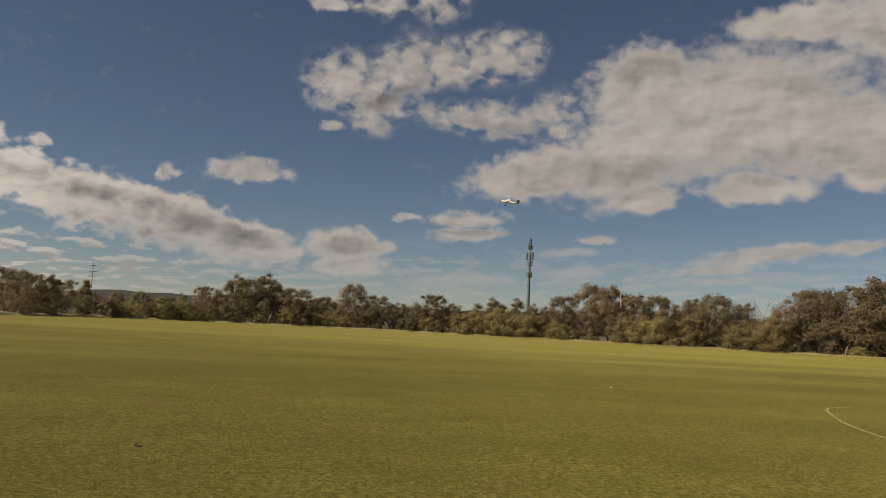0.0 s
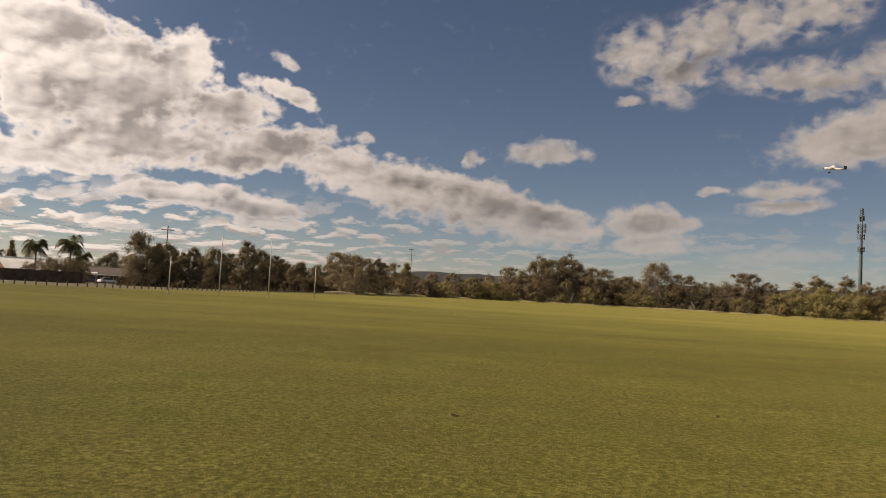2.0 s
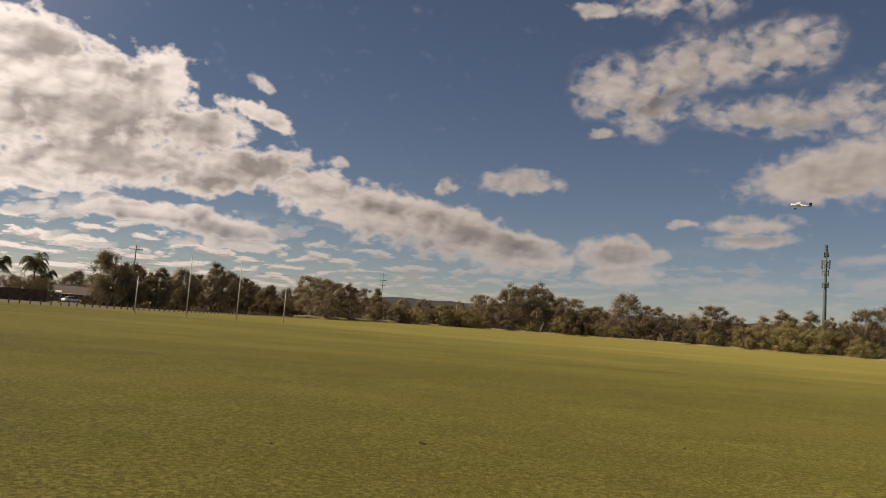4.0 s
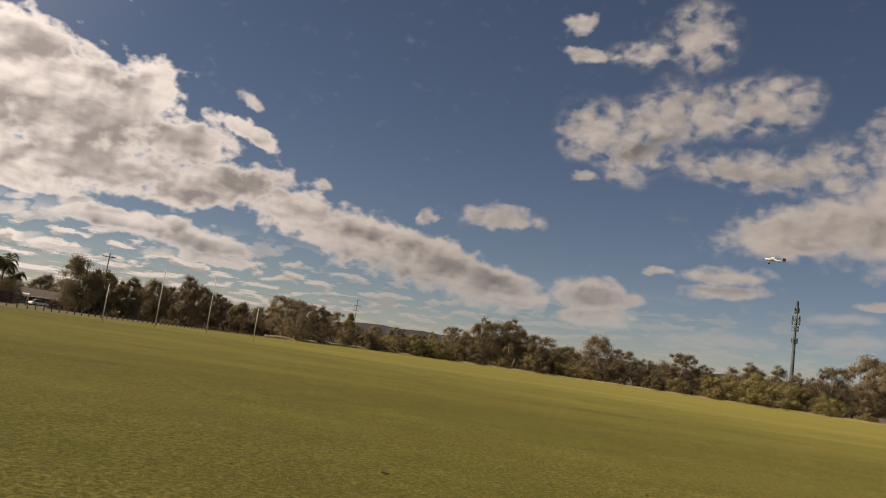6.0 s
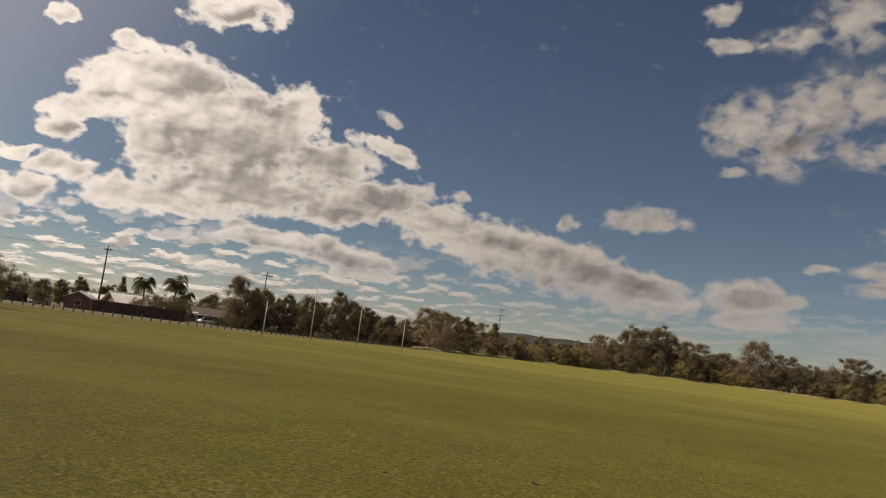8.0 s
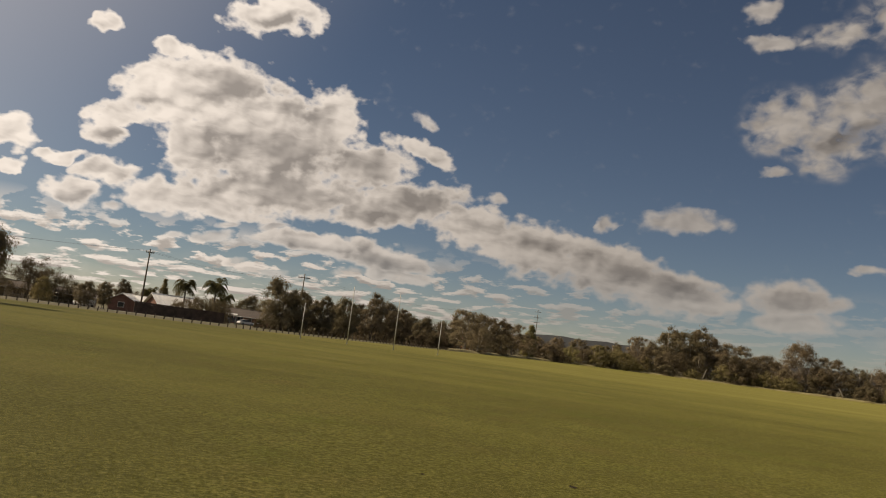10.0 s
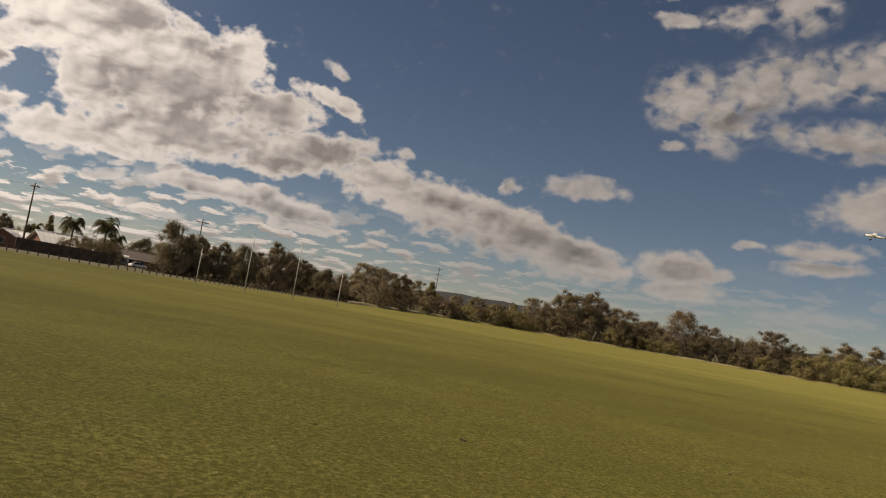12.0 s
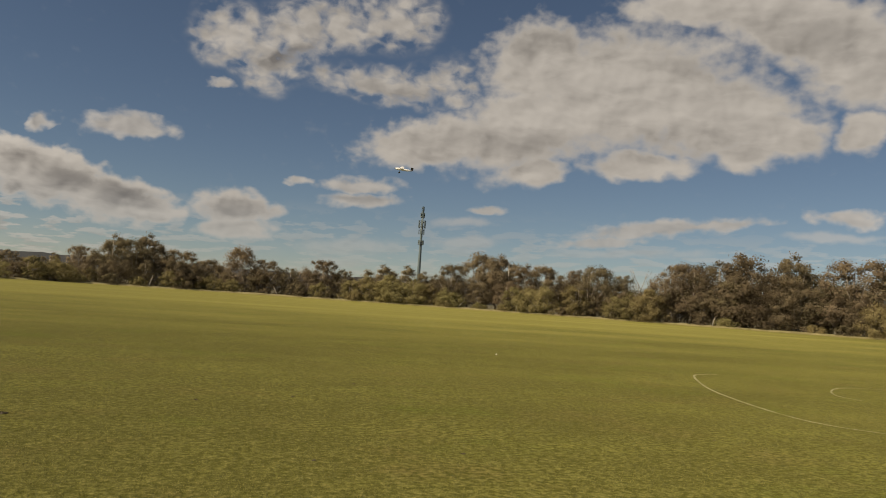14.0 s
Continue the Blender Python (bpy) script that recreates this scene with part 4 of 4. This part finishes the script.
def tower(azimuth, distance, top_el):
    """A slim steel mobile-phone mast with rings of panel aerials."""
    h = EYE + distance * math.tan(radians(top_el))
    base = thing("phone_tower", spot(azimuth, distance), 0.3, "slim grey-green steel phone tower with clustered panel aerials", "tower")
    b = bmesh.new()
    tube(b, [(0, 0, -0.1), (0, 0, h * 0.35), (0, 0, h * 0.7), (0, 0, h - 2.0)], [0.72, 0.6, 0.42, 0.3], 16)
    part("mast", b, TOWER_PAINT, base)
    b = bmesh.new()
    tube(b, [(0, 0, h - 2.2), (0, 0, h)], [0.09, 0.09], 8)
    part("top_spike", b, TOWER_PAINT, base)
    for level, (low, tall, reach, count, wide) in enumerate(((h - 2.3, 2.2, 0.42, 3, 0.34), (h - 4.1, 1.7, 0.72, 5, 0.5), (h - 8.0, 2.9, 1.25, 6, 0.34), (h - 10.2, 1.9, 1.0, 5, 0.36), (h - 14.0, 1.7, 1.0, 4, 0.5))):
        b = bmesh.new()
        for z in (low + tall * 0.25, low + tall * 0.75):
            ring = [(reach * 0.86 * math.cos(t), reach * 0.86 * math.sin(t), z) for t in (2 * math.pi * j / 18 for j in range(19))]
            tube(b, ring, [0.05] * 19, 6, False)
            for j in range(3):
                t = 2 * math.pi * j / 3
                tube(b, [(0, 0, z), (reach * 0.86 * math.cos(t), reach * 0.86 * math.sin(t), z)], [0.05, 0.05], 6)
        mount = part("mount_ring", b, STEEL, base)
        for j in range(count):
            t = 2 * math.pi * (j + 0.3 * level) / count
            b = bmesh.new()
            box(b, (reach * math.cos(t), reach * math.sin(t), low + tall / 2), (0.16, wide, tall), t, 0.03)
            part("panel_aerial", b, TOWER_PAINT, mount)
    b = bmesh.new()
    for z in np.arange(2.0, h - 3, 0.5):
        box(b, (0, -0.74 + 0.42 * z / h, z), (0.4, 0.04, 0.04))
    part("ladder", b, STEEL, base)


tower(-22.22, 275, 6.97)

# ================= houses =================
def gable_house(name, azimuth, distance, turn, length, depth, wall_h, ridge_h, wall_mat, roof_mat, label, overhang=0.5, openings=3, chimney=False):
    """A single-storey house: ridge along its own x; front towards its own -y."""
    foot = ground_z(azimuth, distance)
    base = thing(name, spot(azimuth, distance, foot - 0.05), radians(turn), label, "house")
    x, y = length / 2, depth / 2
    b = bmesh.new()
    low = [b.verts.new(p) for p in ((-x, -y, 0), (x, -y, 0), (x, y, 0), (-x, y, 0))]
    high = [b.verts.new(p) for p in ((-x, -y, wall_h), (x, -y, wall_h), (x, y, wall_h), (-x, y, wall_h))]
    peak = [b.verts.new((-x, 0, ridge_h - 0.12)), b.verts.new((x, 0, ridge_h - 0.12))]
    for i in (0, 2):
        b.faces.new((low[i], low[i + 1], high[i + 1], high[i]))
    b.faces.new((low[1], low[2], high[2], peak[1], high[1]))
    b.faces.new((low[3], low[0], high[0], peak[0], high[3]))
    bmesh.ops.recalc_face_normals(b, faces=b.faces[:])
    part("wall", b, wall_mat, base)
    pitch = (ridge_h - wall_h) / y
    for side in (-1, 1):
        b = bmesh.new()
        xo, yo = x + overhang, y + overhang
        eave = wall_h - overhang * pitch
        v = [b.verts.new(p) for p in ((-xo, side * yo, eave), (xo, side * yo, eave), (xo, 0, ridge_h), (-xo, 0, ridge_h))]
        w = [b.verts.new(q.co + Vector((0, 0, 0.1))) for q in v]
        b.faces.new(v), b.faces.new(w[::-1])
        for j in range(4):
            b.faces.new((v[j], v[(j + 1) % 4], w[(j + 1) % 4], w[j]))
        n_rib = int(2 * xo / 0.9)
        for j in range(n_rib + 1):
            rx = -xo + 2 * xo * j / n_rib
            tube(b, [(rx, side * yo, eave + 0.11), (rx, 0, ridge_h + 0.11)], [0.035, 0.035], 4)
        bmesh.ops.recalc_face_normals(b, faces=b.faces[:])
        roof = part("roof_slope", b, roof_mat, base)
        b = bmesh.new()
        tube(b, [(-xo, side * (yo + 0.06), eave), (xo, side * (yo + 0.06), eave)], [0.07, 0.07], 6)
        part("gutter", b, WHITE, roof)
    b = bmesh.new()
    tube(b, [(-x - overhang, 0, ridge_h + 0.12), (x + overhang, 0, ridge_h + 0.12)], [0.12, 0.12], 6)
    part("ridge_cap", b, roof_mat, base)
    for i in range(openings):
        wx = -x + length * (i + 0.7) / (openings + 0.4)
        is_door = i == openings // 2 and openings > 1
        wide, tall, sill = (0.95, 2.05, 0.05) if is_door else (1.6, 1.15, 0.95)
        b = bmesh.new()
        box(b, (wx, -y - 0.02, sill + tall / 2), (wide + 0.14, 0.1, tall + 0.14), 0, 0.01)
        win = part("door" if is_door else "window", b, WHITE, base, "pale painted door" if is_door else "window in a white frame")
        b = bmesh.new()
        if is_door:
            box(b, (wx, -y - 0.08, sill + tall / 2), (wide, 0.04, tall), 0, 0.008)
            part("door_leaf", b, WOOD, win)
        else:
            for k in (-1, 1):
                b = bmesh.new() if k > 0 else b
                box(b, (wx + k * wide / 4, -y - 0.075, sill + tall / 2), (wide / 2 - 0.04, 0.03, tall - 0.02))
                part("pane", b, GLASS, win)
    for end in (-1, 1):
        b = bmesh.new()
        box(b, (end * (x + 0.02), 0, 1.5), (0.1, 1.3, 1.15), 0, 0.01)
        win = part("window", b, WHITE, base, "window in a white frame")
        b = bmesh.new()
        box(b, (end * (x + 0.075), 0, 1.5), (0.03, 1.16, 1.0))
        part("pane", b, GLASS, win)
    if chimney:
        b = bmesh.new()
        box(b, (x * 0.3, 0.4, ridge_h + 0.2), (0.6, 0.6, 1.2), 0, 0.03)
        part("chimney", b, wall_mat, base)
    return base


gable_house("house", 38.0, 182, 38 + 78, 9.0, 5.2, 2.5, 3.85, BRICK, PALE_ROOF, "red brick gable-ended house with a pale steel roof", 0.4, 3)
gable_house("house", 36.4, 186, 38 - 8, 11.0, 6.5, 2.4, 3.75, BRICK, PALE_ROOF, "low red brick house with a pale steel roof", 0.5, 4)
gable_house("house", 34.9, 172, 34 + 24, 9.0, 7.0, 2.6, 4.5, BRICK, PALE_ROOF, "brick house with a bright pale steel roof behind shrubs", 0.6, 3)
gable_house("house", 29.7, 226, 29 - 12, 12.0, 8.0, 2.45, 4.2, BRICK, DARK_TILE, "low brown-tiled brick house beside a driveway", 0.7, 4)
gable_house("house", 41.3, 186, 41 - 5, 9.0, 6.5, 2.4, 3.5, CREAM, DARK_TILE, "cream house with a brown roof under trees", 0.6, 3)
gable_house("house", 45.6, 190, 45 + 5, 10.0, 7.0, 2.4, 3.6, CREAM, DARK_TILE, "pale house with a brown roof behind a round bush", 0.6, 3)
gable_house("house", 14.0, 255, 14 + 70, 7.0, 7.0, 3.0, 4.9, ORANGE_BRICK, RED_TILE, "orange brick house end seen between the trees", 0.4, 2)
gable_house("house", 17.4, 225, 17 - 10, 10.0, 7.0, 2.5, 3.9, CREAM, RED_TILE, "house with a terracotta tiled roof behind dark shrubs", 0.5, 3)
gable_house("shed", 24.0, 205, 23 - 20, 4.0, 3.0, 2.1, 2.8, CREAM, PALE_ROOF, "pale shed glimpsed between the tree trunks", 0.3, 2)


def flat_carport(azimuth, distance, turn, length, depth, height, label):
    foot = ground_z(azimuth, distance)
    base = thing("carport", spot(azimuth, distance, foot), radians(turn), label, "carport")
    b = bmesh.new()
    box(b, (0, 0, height), (length, depth, 0.16), 0, 0.02, Matrix.Rotation(radians(4), 4, "X"))
    part("roof", b, PALE_ROOF, base)
    for sx in (-1, 1):
        for sy in (-1, 1):
            b = bmesh.new()
            tube(b, [(sx * (length / 2 - 0.2), sy * (depth / 2 - 0.2), -0.1), (sx * (length / 2 - 0.2), sy * (depth / 2 - 0.2), height - 0.06)], [0.06, 0.06], 8)
            part("post", b, STEEL, base)


flat_carport(33.1, 172, 30, 4.5, 4.0, 2.35, "white flat-roofed carport between the houses")
flat_carport(31.0, 172, 28, 3.0, 3.5, 2.35, "small white flat-roofed carport beside the brown-tiled house")


def panel_fence(a0, d0, a1, d1, height):
    """A paling fence of posts and boarded panels between two places."""
    p, q = spot(a0, d0), spot(a1, d1)
    count = int((q - p).length / 1.8)
    base = thing("paling_fence", spot(a0, d0, ground_z(a0, d0)), math.atan2(q.y - p.y, q.x - p.x), "dark brown timber paling fence in front of the houses", "fence")
    drop = ground_z(a1, d1) - ground_z(a0, d0)
    step = (q - p).length / count
    for i in range(count + 1):
        z = drop * i / count
        b = bmesh.new()
        box(b, (i * step, 0.07, z + height / 2 - 0.05), (0.1, 0.1, height + 0.1), 0, 0.008)
        part("post", b, DARK_BARK, base)
        if i == count:
            break
        b = bmesh.new()
        for k in range(9):
            box(b, ((i + (k + 0.5) / 9) * step, 0, z + height / 2), (step / 9 - 0.012, 0.02, height - 0.06 * (k % 2)))
        part("panel", b, PALING, base)


panel_fence(37.4, 124, 31.4, 130, 1.75)


# ================= vehicles =================
def vehicle(name, azimuth, distance, turn, paint, label, tray=False):
    foot = ground_z(azimuth, distance)
    base = thing(name, spot(azimuth, distance, foot + 0.03), radians(turn), label, "car")
    side = [(-2.2, 0.35), (2.2, 0.35), (2.25, 0.62), (2.15, 0.82), (1.15, 0.95), (-2.1, 0.97), (-2.25, 0.7)]
    b = bmesh.new()
    lo = [b.verts.new((x, -0.86, z)) for x, z in side]
    hi = [b.verts.new((x, 0.86, z)) for x, z in side]
    b.faces.new(lo), b.faces.new(hi[::-1])
    for j in range(len(side)):
        b.faces.new((lo[j], hi[j], hi[(j + 1) % len(side)], lo[(j + 1) % len(side)]))
    bmesh.ops.recalc_face_normals(b, faces=b.faces[:])
    bmesh.ops.bevel(b, geom=b.edges[:], offset=0.06, segments=2, affect="EDGES")
    body = part("body", b, paint, base)
    cab = [(-0.2, 0.95), (1.2, 0.95), (0.55, 1.5), (-0.1, 1.52)] if tray else [(-1.75, 0.95), (1.2, 0.95), (0.5, 1.42), (-0.3, 1.47), (-1.25, 1.42)]
    b = bmesh.new()
    lo = [b.verts.new((x, -0.8 if z < 1 else -0.62, z)) for x, z in cab]
    hi = [b.verts.new((x, 0.8 if z < 1 else 0.62, z)) for x, z in cab]
    b.faces.new(lo), b.faces.new(hi[::-1])
    for j in range(len(cab)):
        b.faces.new((lo[j], hi[j], hi[(j + 1) % len(cab)], lo[(j + 1) % len(cab)]))
    bmesh.ops.recalc_face_normals(b, faces=b.faces[:])
    part("windows", b, GLASS, base, "dark glass windows")
    b = bmesh.new()
    box(b, ((0.2 if tray else -0.4), 0, 1.5), ((0.7 if tray else 1.25), 1.22, 0.06), 0, 0.02)
    part("roof", b, paint, base)
    if tray:
        b = bmesh.new()
        for sy in (-0.82, 0.82):
            box(b, (-1.2, sy, 1.08), (2.0, 0.06, 0.3), 0, 0.01)
        box(b, (-2.18, 0, 1.08), (0.06, 1.6, 0.3), 0, 0.01)
        part("tray_side", b, WHITE, base)
    for wx in (-1.35, 1.38):
        for wy in (-0.84, 0.84):
            b = bmesh.new()
            tube(b, [(wx, wy - 0.11, 0.32), (wx, wy + 0.11, 0.32)], [0.32, 0.32], 16)
            wheel = part("wheel", b, RUBBER, base)
            b = bmesh.new()
            out = 0.115 if wy > 0 else -0.115
            tube(b, [(wx, wy + out * 0.9, 0.32), (wx, wy + out * 1.1, 0.32)], [0.2, 0.19], 14)
            part("rim", b, STEEL, wheel)
    for wy in (-0.6, 0.6):
        b = bmesh.new()
        box(b, (2.2, wy, 0.72), (0.1, 0.36, 0.16), 0, 0.03)
        part("headlight", b, LAMP_LENS, base)


vehicle("car", 29.85, 212, 62, CAR_WHITE, "white hatchback parked in a driveway")
vehicle("car", 30.75, 214, 58, CAR_DARK, "dark car parked in the shade beside a white one")
vehicle("utility_truck", 40.6, 152, 160, CAR_WHITE, "white utility truck with an open tray parked by the street", True)
vehicle("car", 14.35, 238, 20, CAR_WHITE, "pale car parked beyond the far end of the bollards")
vehicle("car", 15.0, 240, 35, CAR_DARK, "dark car parked beyond the far end of the bollards")


# ================= palms =================
def palm(azimuth, distance, top_el, seed, spread):
    rng = random.Random(seed)
    foot = ground_z(azimuth, distance)
    h = EYE + distance * math.tan(radians(top_el)) - foot
    base = thing("palm_tree", spot(azimuth, distance, foot), rng.uniform(0, 6), "feathery palm with drooping fronds on a slim trunk", "palm", "palms by the houses")
    b = bmesh.new()
    stem = h * 0.7
    tube(b, [(0, 0, -0.1), (0.1, 0, stem * 0.4), (0.05, 0.1, stem)], [0.22, 0.17, 0.14], 9)
    part("trunk", b, DARK_BARK, base)
    for i in range(24):
        a, rise, reach = 2.4 * i + rng.uniform(-0.3, 0.3), rng.uniform(0.0, 2.6), spread * rng.uniform(0.7, 1.1)
        verts, faces, spine = [], [], []
        for k in range(11):
            t = k / 10
            r = reach * t * (1 - 0.12 * t)
            spine.append(Vector((r * math.cos(a), r * math.sin(a), stem + rise * reach * 0.9 * t - (1.0 + 0.62 * rise) * reach * t ** 2.2 * 0.8)))
        for k in range(1, 11):
            p, q = spine[k - 1], spine[k]
            across = Vector((-math.sin(a), math.cos(a), 0))
            for sub in range(2):
                for s in (-1, 1):
                    at = p.lerp(q, sub * 0.5)
                    length = 0.5 * spread * math.sin(math.pi * min(0.95, 0.15 + 0.8 * k / 10)) + 0.12
                    tip = at + across * s * length * 0.75 + (q - p).normalized() * length * 0.5 - Vector((0, 0, length * rng.uniform(0.3, 0.8)))
                    j = len(verts)
                    wide = (q - p) * 0.22
                    verts += [tuple(at - wide), tuple(at + wide), tuple(tip)]
                    faces.append((j, j + 1, j + 2))
        mesh_part("frond", verts, faces, PALM_LEAF, base)


palm(34.3, 168, 2.3, 1, 3.0)
palm(31.5, 170, 1.5, 4, 2.4)
palm(32.25, 166, 2.6, 2, 3.2)
palm(36.6, 205, 1.15, 3, 2.6)


# ================= model aeroplane in the air =================
def model_plane(azimuth, distance, elevation, turn, bank):
    at = spot(azimuth, distance, EYE + distance * math.tan(radians(elevation)))
    base = new("model_aeroplane")
    base.matrix_basis = Matrix.Translation(at) @ pose(0, 0, 0, bank[0], bank[1], turn) @ Matrix.Scale(0.8, 4)
    tagged(base, "small white high-winged model aeroplane in flight over the field", "model plane")
    b = bmesh.new()
    tube(b, [(0, 0.62, 0), (0, 0.5, 0.0), (0, 0.2, 0.02), (0, -0.3, 0.02), (0, -0.75, 0.05)], [0.05, 0.085, 0.1, 0.08, 0.03], 12)
    part("fuselage", b, WHITE, base)

    def wing(span, chord, y, z, name, mat, rise=0.05):
        b = bmesh.new()
        prof = [(0.5, 0.0), (0.3, 0.06), (0.0, 0.07), (-0.5, 0.0), (0.0, -0.02)]
        rings = []
        for s, k in ((-1, 0.75), (0, 1.0), (1, 0.75)):
            rings.append([b.verts.new((s * span / 2, y + p * chord * k, z + q * chord + abs(s) * rise)) for p, q in prof])
        for r0, r1 in zip(rings, rings[1:]):
            for j in range(5):
                b.faces.new((r0[j], r0[(j + 1) % 5], r1[(j + 1) % 5], r1[j]))
        b.faces.new(rings[0]), b.faces.new(rings[-1][::-1])
        bmesh.ops.recalc_face_normals(b, faces=b.faces[:])
        return part(name, b, mat, base)

    wing(1.7, 0.3, 0.15, 0.1, "wing", WHITE)
    wing(0.62, 0.2, -0.68, 0.05, "tailplane", CAR_DARK, 0.0)
    b = bmesh.new()
    box(b, (0, -0.7, 0.17), (0.02, 0.2, 0.26), 0, 0.006)
    part("fin", b, CAR_DARK, base)
    for s in (-1, 1):
        b = bmesh.new()
        tube(b, [(s * 0.05, 0.25, -0.06), (s * 0.2, 0.27, -0.24)], [0.012, 0.01], 6)
        leg = part("undercarriage_leg", b, STEEL, base)
        b = bmesh.new()
        tube(b, [(s * 0.2 - 0.02, 0.27, -0.26), (s * 0.2 + 0.02, 0.27, -0.26)], [0.055, 0.055], 12)
        part("wheel", b, RUBBER, leg)
    b = bmesh.new()
    tube(b, [(0, 0.62, 0), (0, 0.7, 0)], [0.05, 0.012], 10)
    part("spinner", b, BLACK, base)
    b = bmesh.new()
    box(b, (0, 0.66, 0), (0.42, 0.012, 0.035), 0, 0.004)
    part("propeller", b, BLACK, base)


model_plane(-20.5, 48.5, 9.55, 62, (8, -14))

# ================= marks on the grass =================
def turf_line(name, pts, wide, label):
    """A painted line that lies on the grass along a smooth run of places."""
    b = bmesh.new()
    fine = []
    for i in range(len(pts) - 1):
        p0, p1, p2, p3 = (Vector(pts[min(max(j, 0), len(pts) - 1)]) for j in (i - 1, i, i + 1, i + 2))
        for k in range(8):
            t = k / 8
            fine.append(0.5 * (2 * p1 + (p2 - p0) * t + (2 * p0 - 5 * p1 + 4 * p2 - p3) * t * t + (3 * p1 - p0 - 3 * p2 + p3) * t ** 3))
    rail = []
    for i, p in enumerate(fine):
        w = (fine[min(i + 1, len(fine) - 1)] - fine[max(i - 1, 0)]).normalized()
        n = Vector((-w.y, w.x)) * wide / 2 * plant_rng.uniform(0.8, 1.15)
        rail.append((b.verts.new((p.x - n.x, p.y - n.y, 0.026)), b.verts.new((p.x + n.x, p.y + n.y, 0.026))))
    for r0, r1 in zip(rail, rail[1:]):
        b.faces.new((r0[0], r0[1], r1[1], r1[0]))
    bmesh.ops.recalc_face_normals(b, faces=b.faces[:])
    tagged(part(name, b, LINE_PAINT), label, "line marking", kind="structure")


turf_line("line_marking_outer", [(18.9, 19.6), (18.2, 19.5), (17.2, 18.8), (14.9, 15.8), (13.6, 13.5), (12.7, 11.4), (12.5, 10.2), (12.9, 9.2), (13.8, 8.2)], 0.07, "worn white painted circle line on the grass")
turf_line("line_marking_inner", [(18.0, 13.6), (18.3, 14.6), (19.6, 15.8), (21.0, 16.5), (22.4, 16.3), (23.6, 15.4)], 0.055, "faded white painted inner circle line on the grass")


def clod(x, y, size, seed):
    rng = np.random.default_rng(seed)
    base = thing("leaf_clump", (x, y, 0.02), 0, "small dark clump of dead leaves on the grass", "debris", "scattered leaf clumps")
    q, f, soft = leaf_cloud(rng, [(0, 0, size * 0.25, size), (size * 0.8, 0.1 * size, size * 0.2, size * 0.6)], 26, size * 0.45, 0.3)
    q[:, 2] = np.maximum(q[:, 2], 0.0)
    mesh_part("leaf", q.tolist(), f.tolist(), DARK_BARK, base)


p = spot(4.9, 11.1)
clod(p.x, p.y, 0.045, 1)
for i in range(14):
    p = spot(plant_rng.uniform(-45, 35), plant_rng.uniform(8, 30))
    clod(p.x, p.y, plant_rng.uniform(0.012, 0.028), 10 + i)


def litter(x, y):
    """A crumpled scrap: a small ball of creased faces."""
    b = bmesh.new()
    bmesh.ops.create_icosphere(b, subdivisions=2, radius=0.032)
    for v in b.verts:
        v.co *= 1 + 0.5 * noise.noise(v.co * 60)
        v.co.z *= 0.7
    ob = part("paper_scrap", b, POST_PAINT)
    ob.matrix_basis = Matrix.Translation((x, y, 0.04))
    tagged(ob, "small crumpled white paper scrap on the grass", "litter")


litter(13.3, 24.6)


def grass_blades():
    """Short mown blades standing in the turf nearest to the camera."""
    rng = np.random.default_rng(8)
    n = 200000
    d = 4.4 + 36.0 * rng.random(n) ** 1.6
    a = np.radians(rng.uniform(-66, 58, n))
    x, y = -np.sin(a) * d, np.cos(a) * d
    high = rng.uniform(0.010, 0.028, n)
    turn = rng.uniform(0, math.pi, n)
    lean = rng.normal(0, 0.6, (n, 2)) * high[:, None]
    wide = rng.uniform(0.002, 0.005, n) * (0.7 + d / 26)
    ux, uy = np.cos(turn) * wide, np.sin(turn) * wide
    v = np.stack([np.stack([x - ux, y - uy, np.full(n, 0.018)], 1), np.stack([x + ux, y + uy, np.full(n, 0.018)], 1),
                  np.stack([x + lean[:, 0], y + lean[:, 1], 0.02 + high], 1)], 1).reshape(-1, 3)
    ob = mesh_part("grass_blades", v.tolist(), np.arange(3 * n).reshape(n, 3).tolist(), BLADE)
    tagged(ob, "short mown grass blades, green with straw tips", "grass", kind="stuff")


BLADE = leaf_material("grass_blade", (0.14, 0.136, 0.036), (0.265, 0.238, 0.088), 0.0, 0.45)
grass_blades()
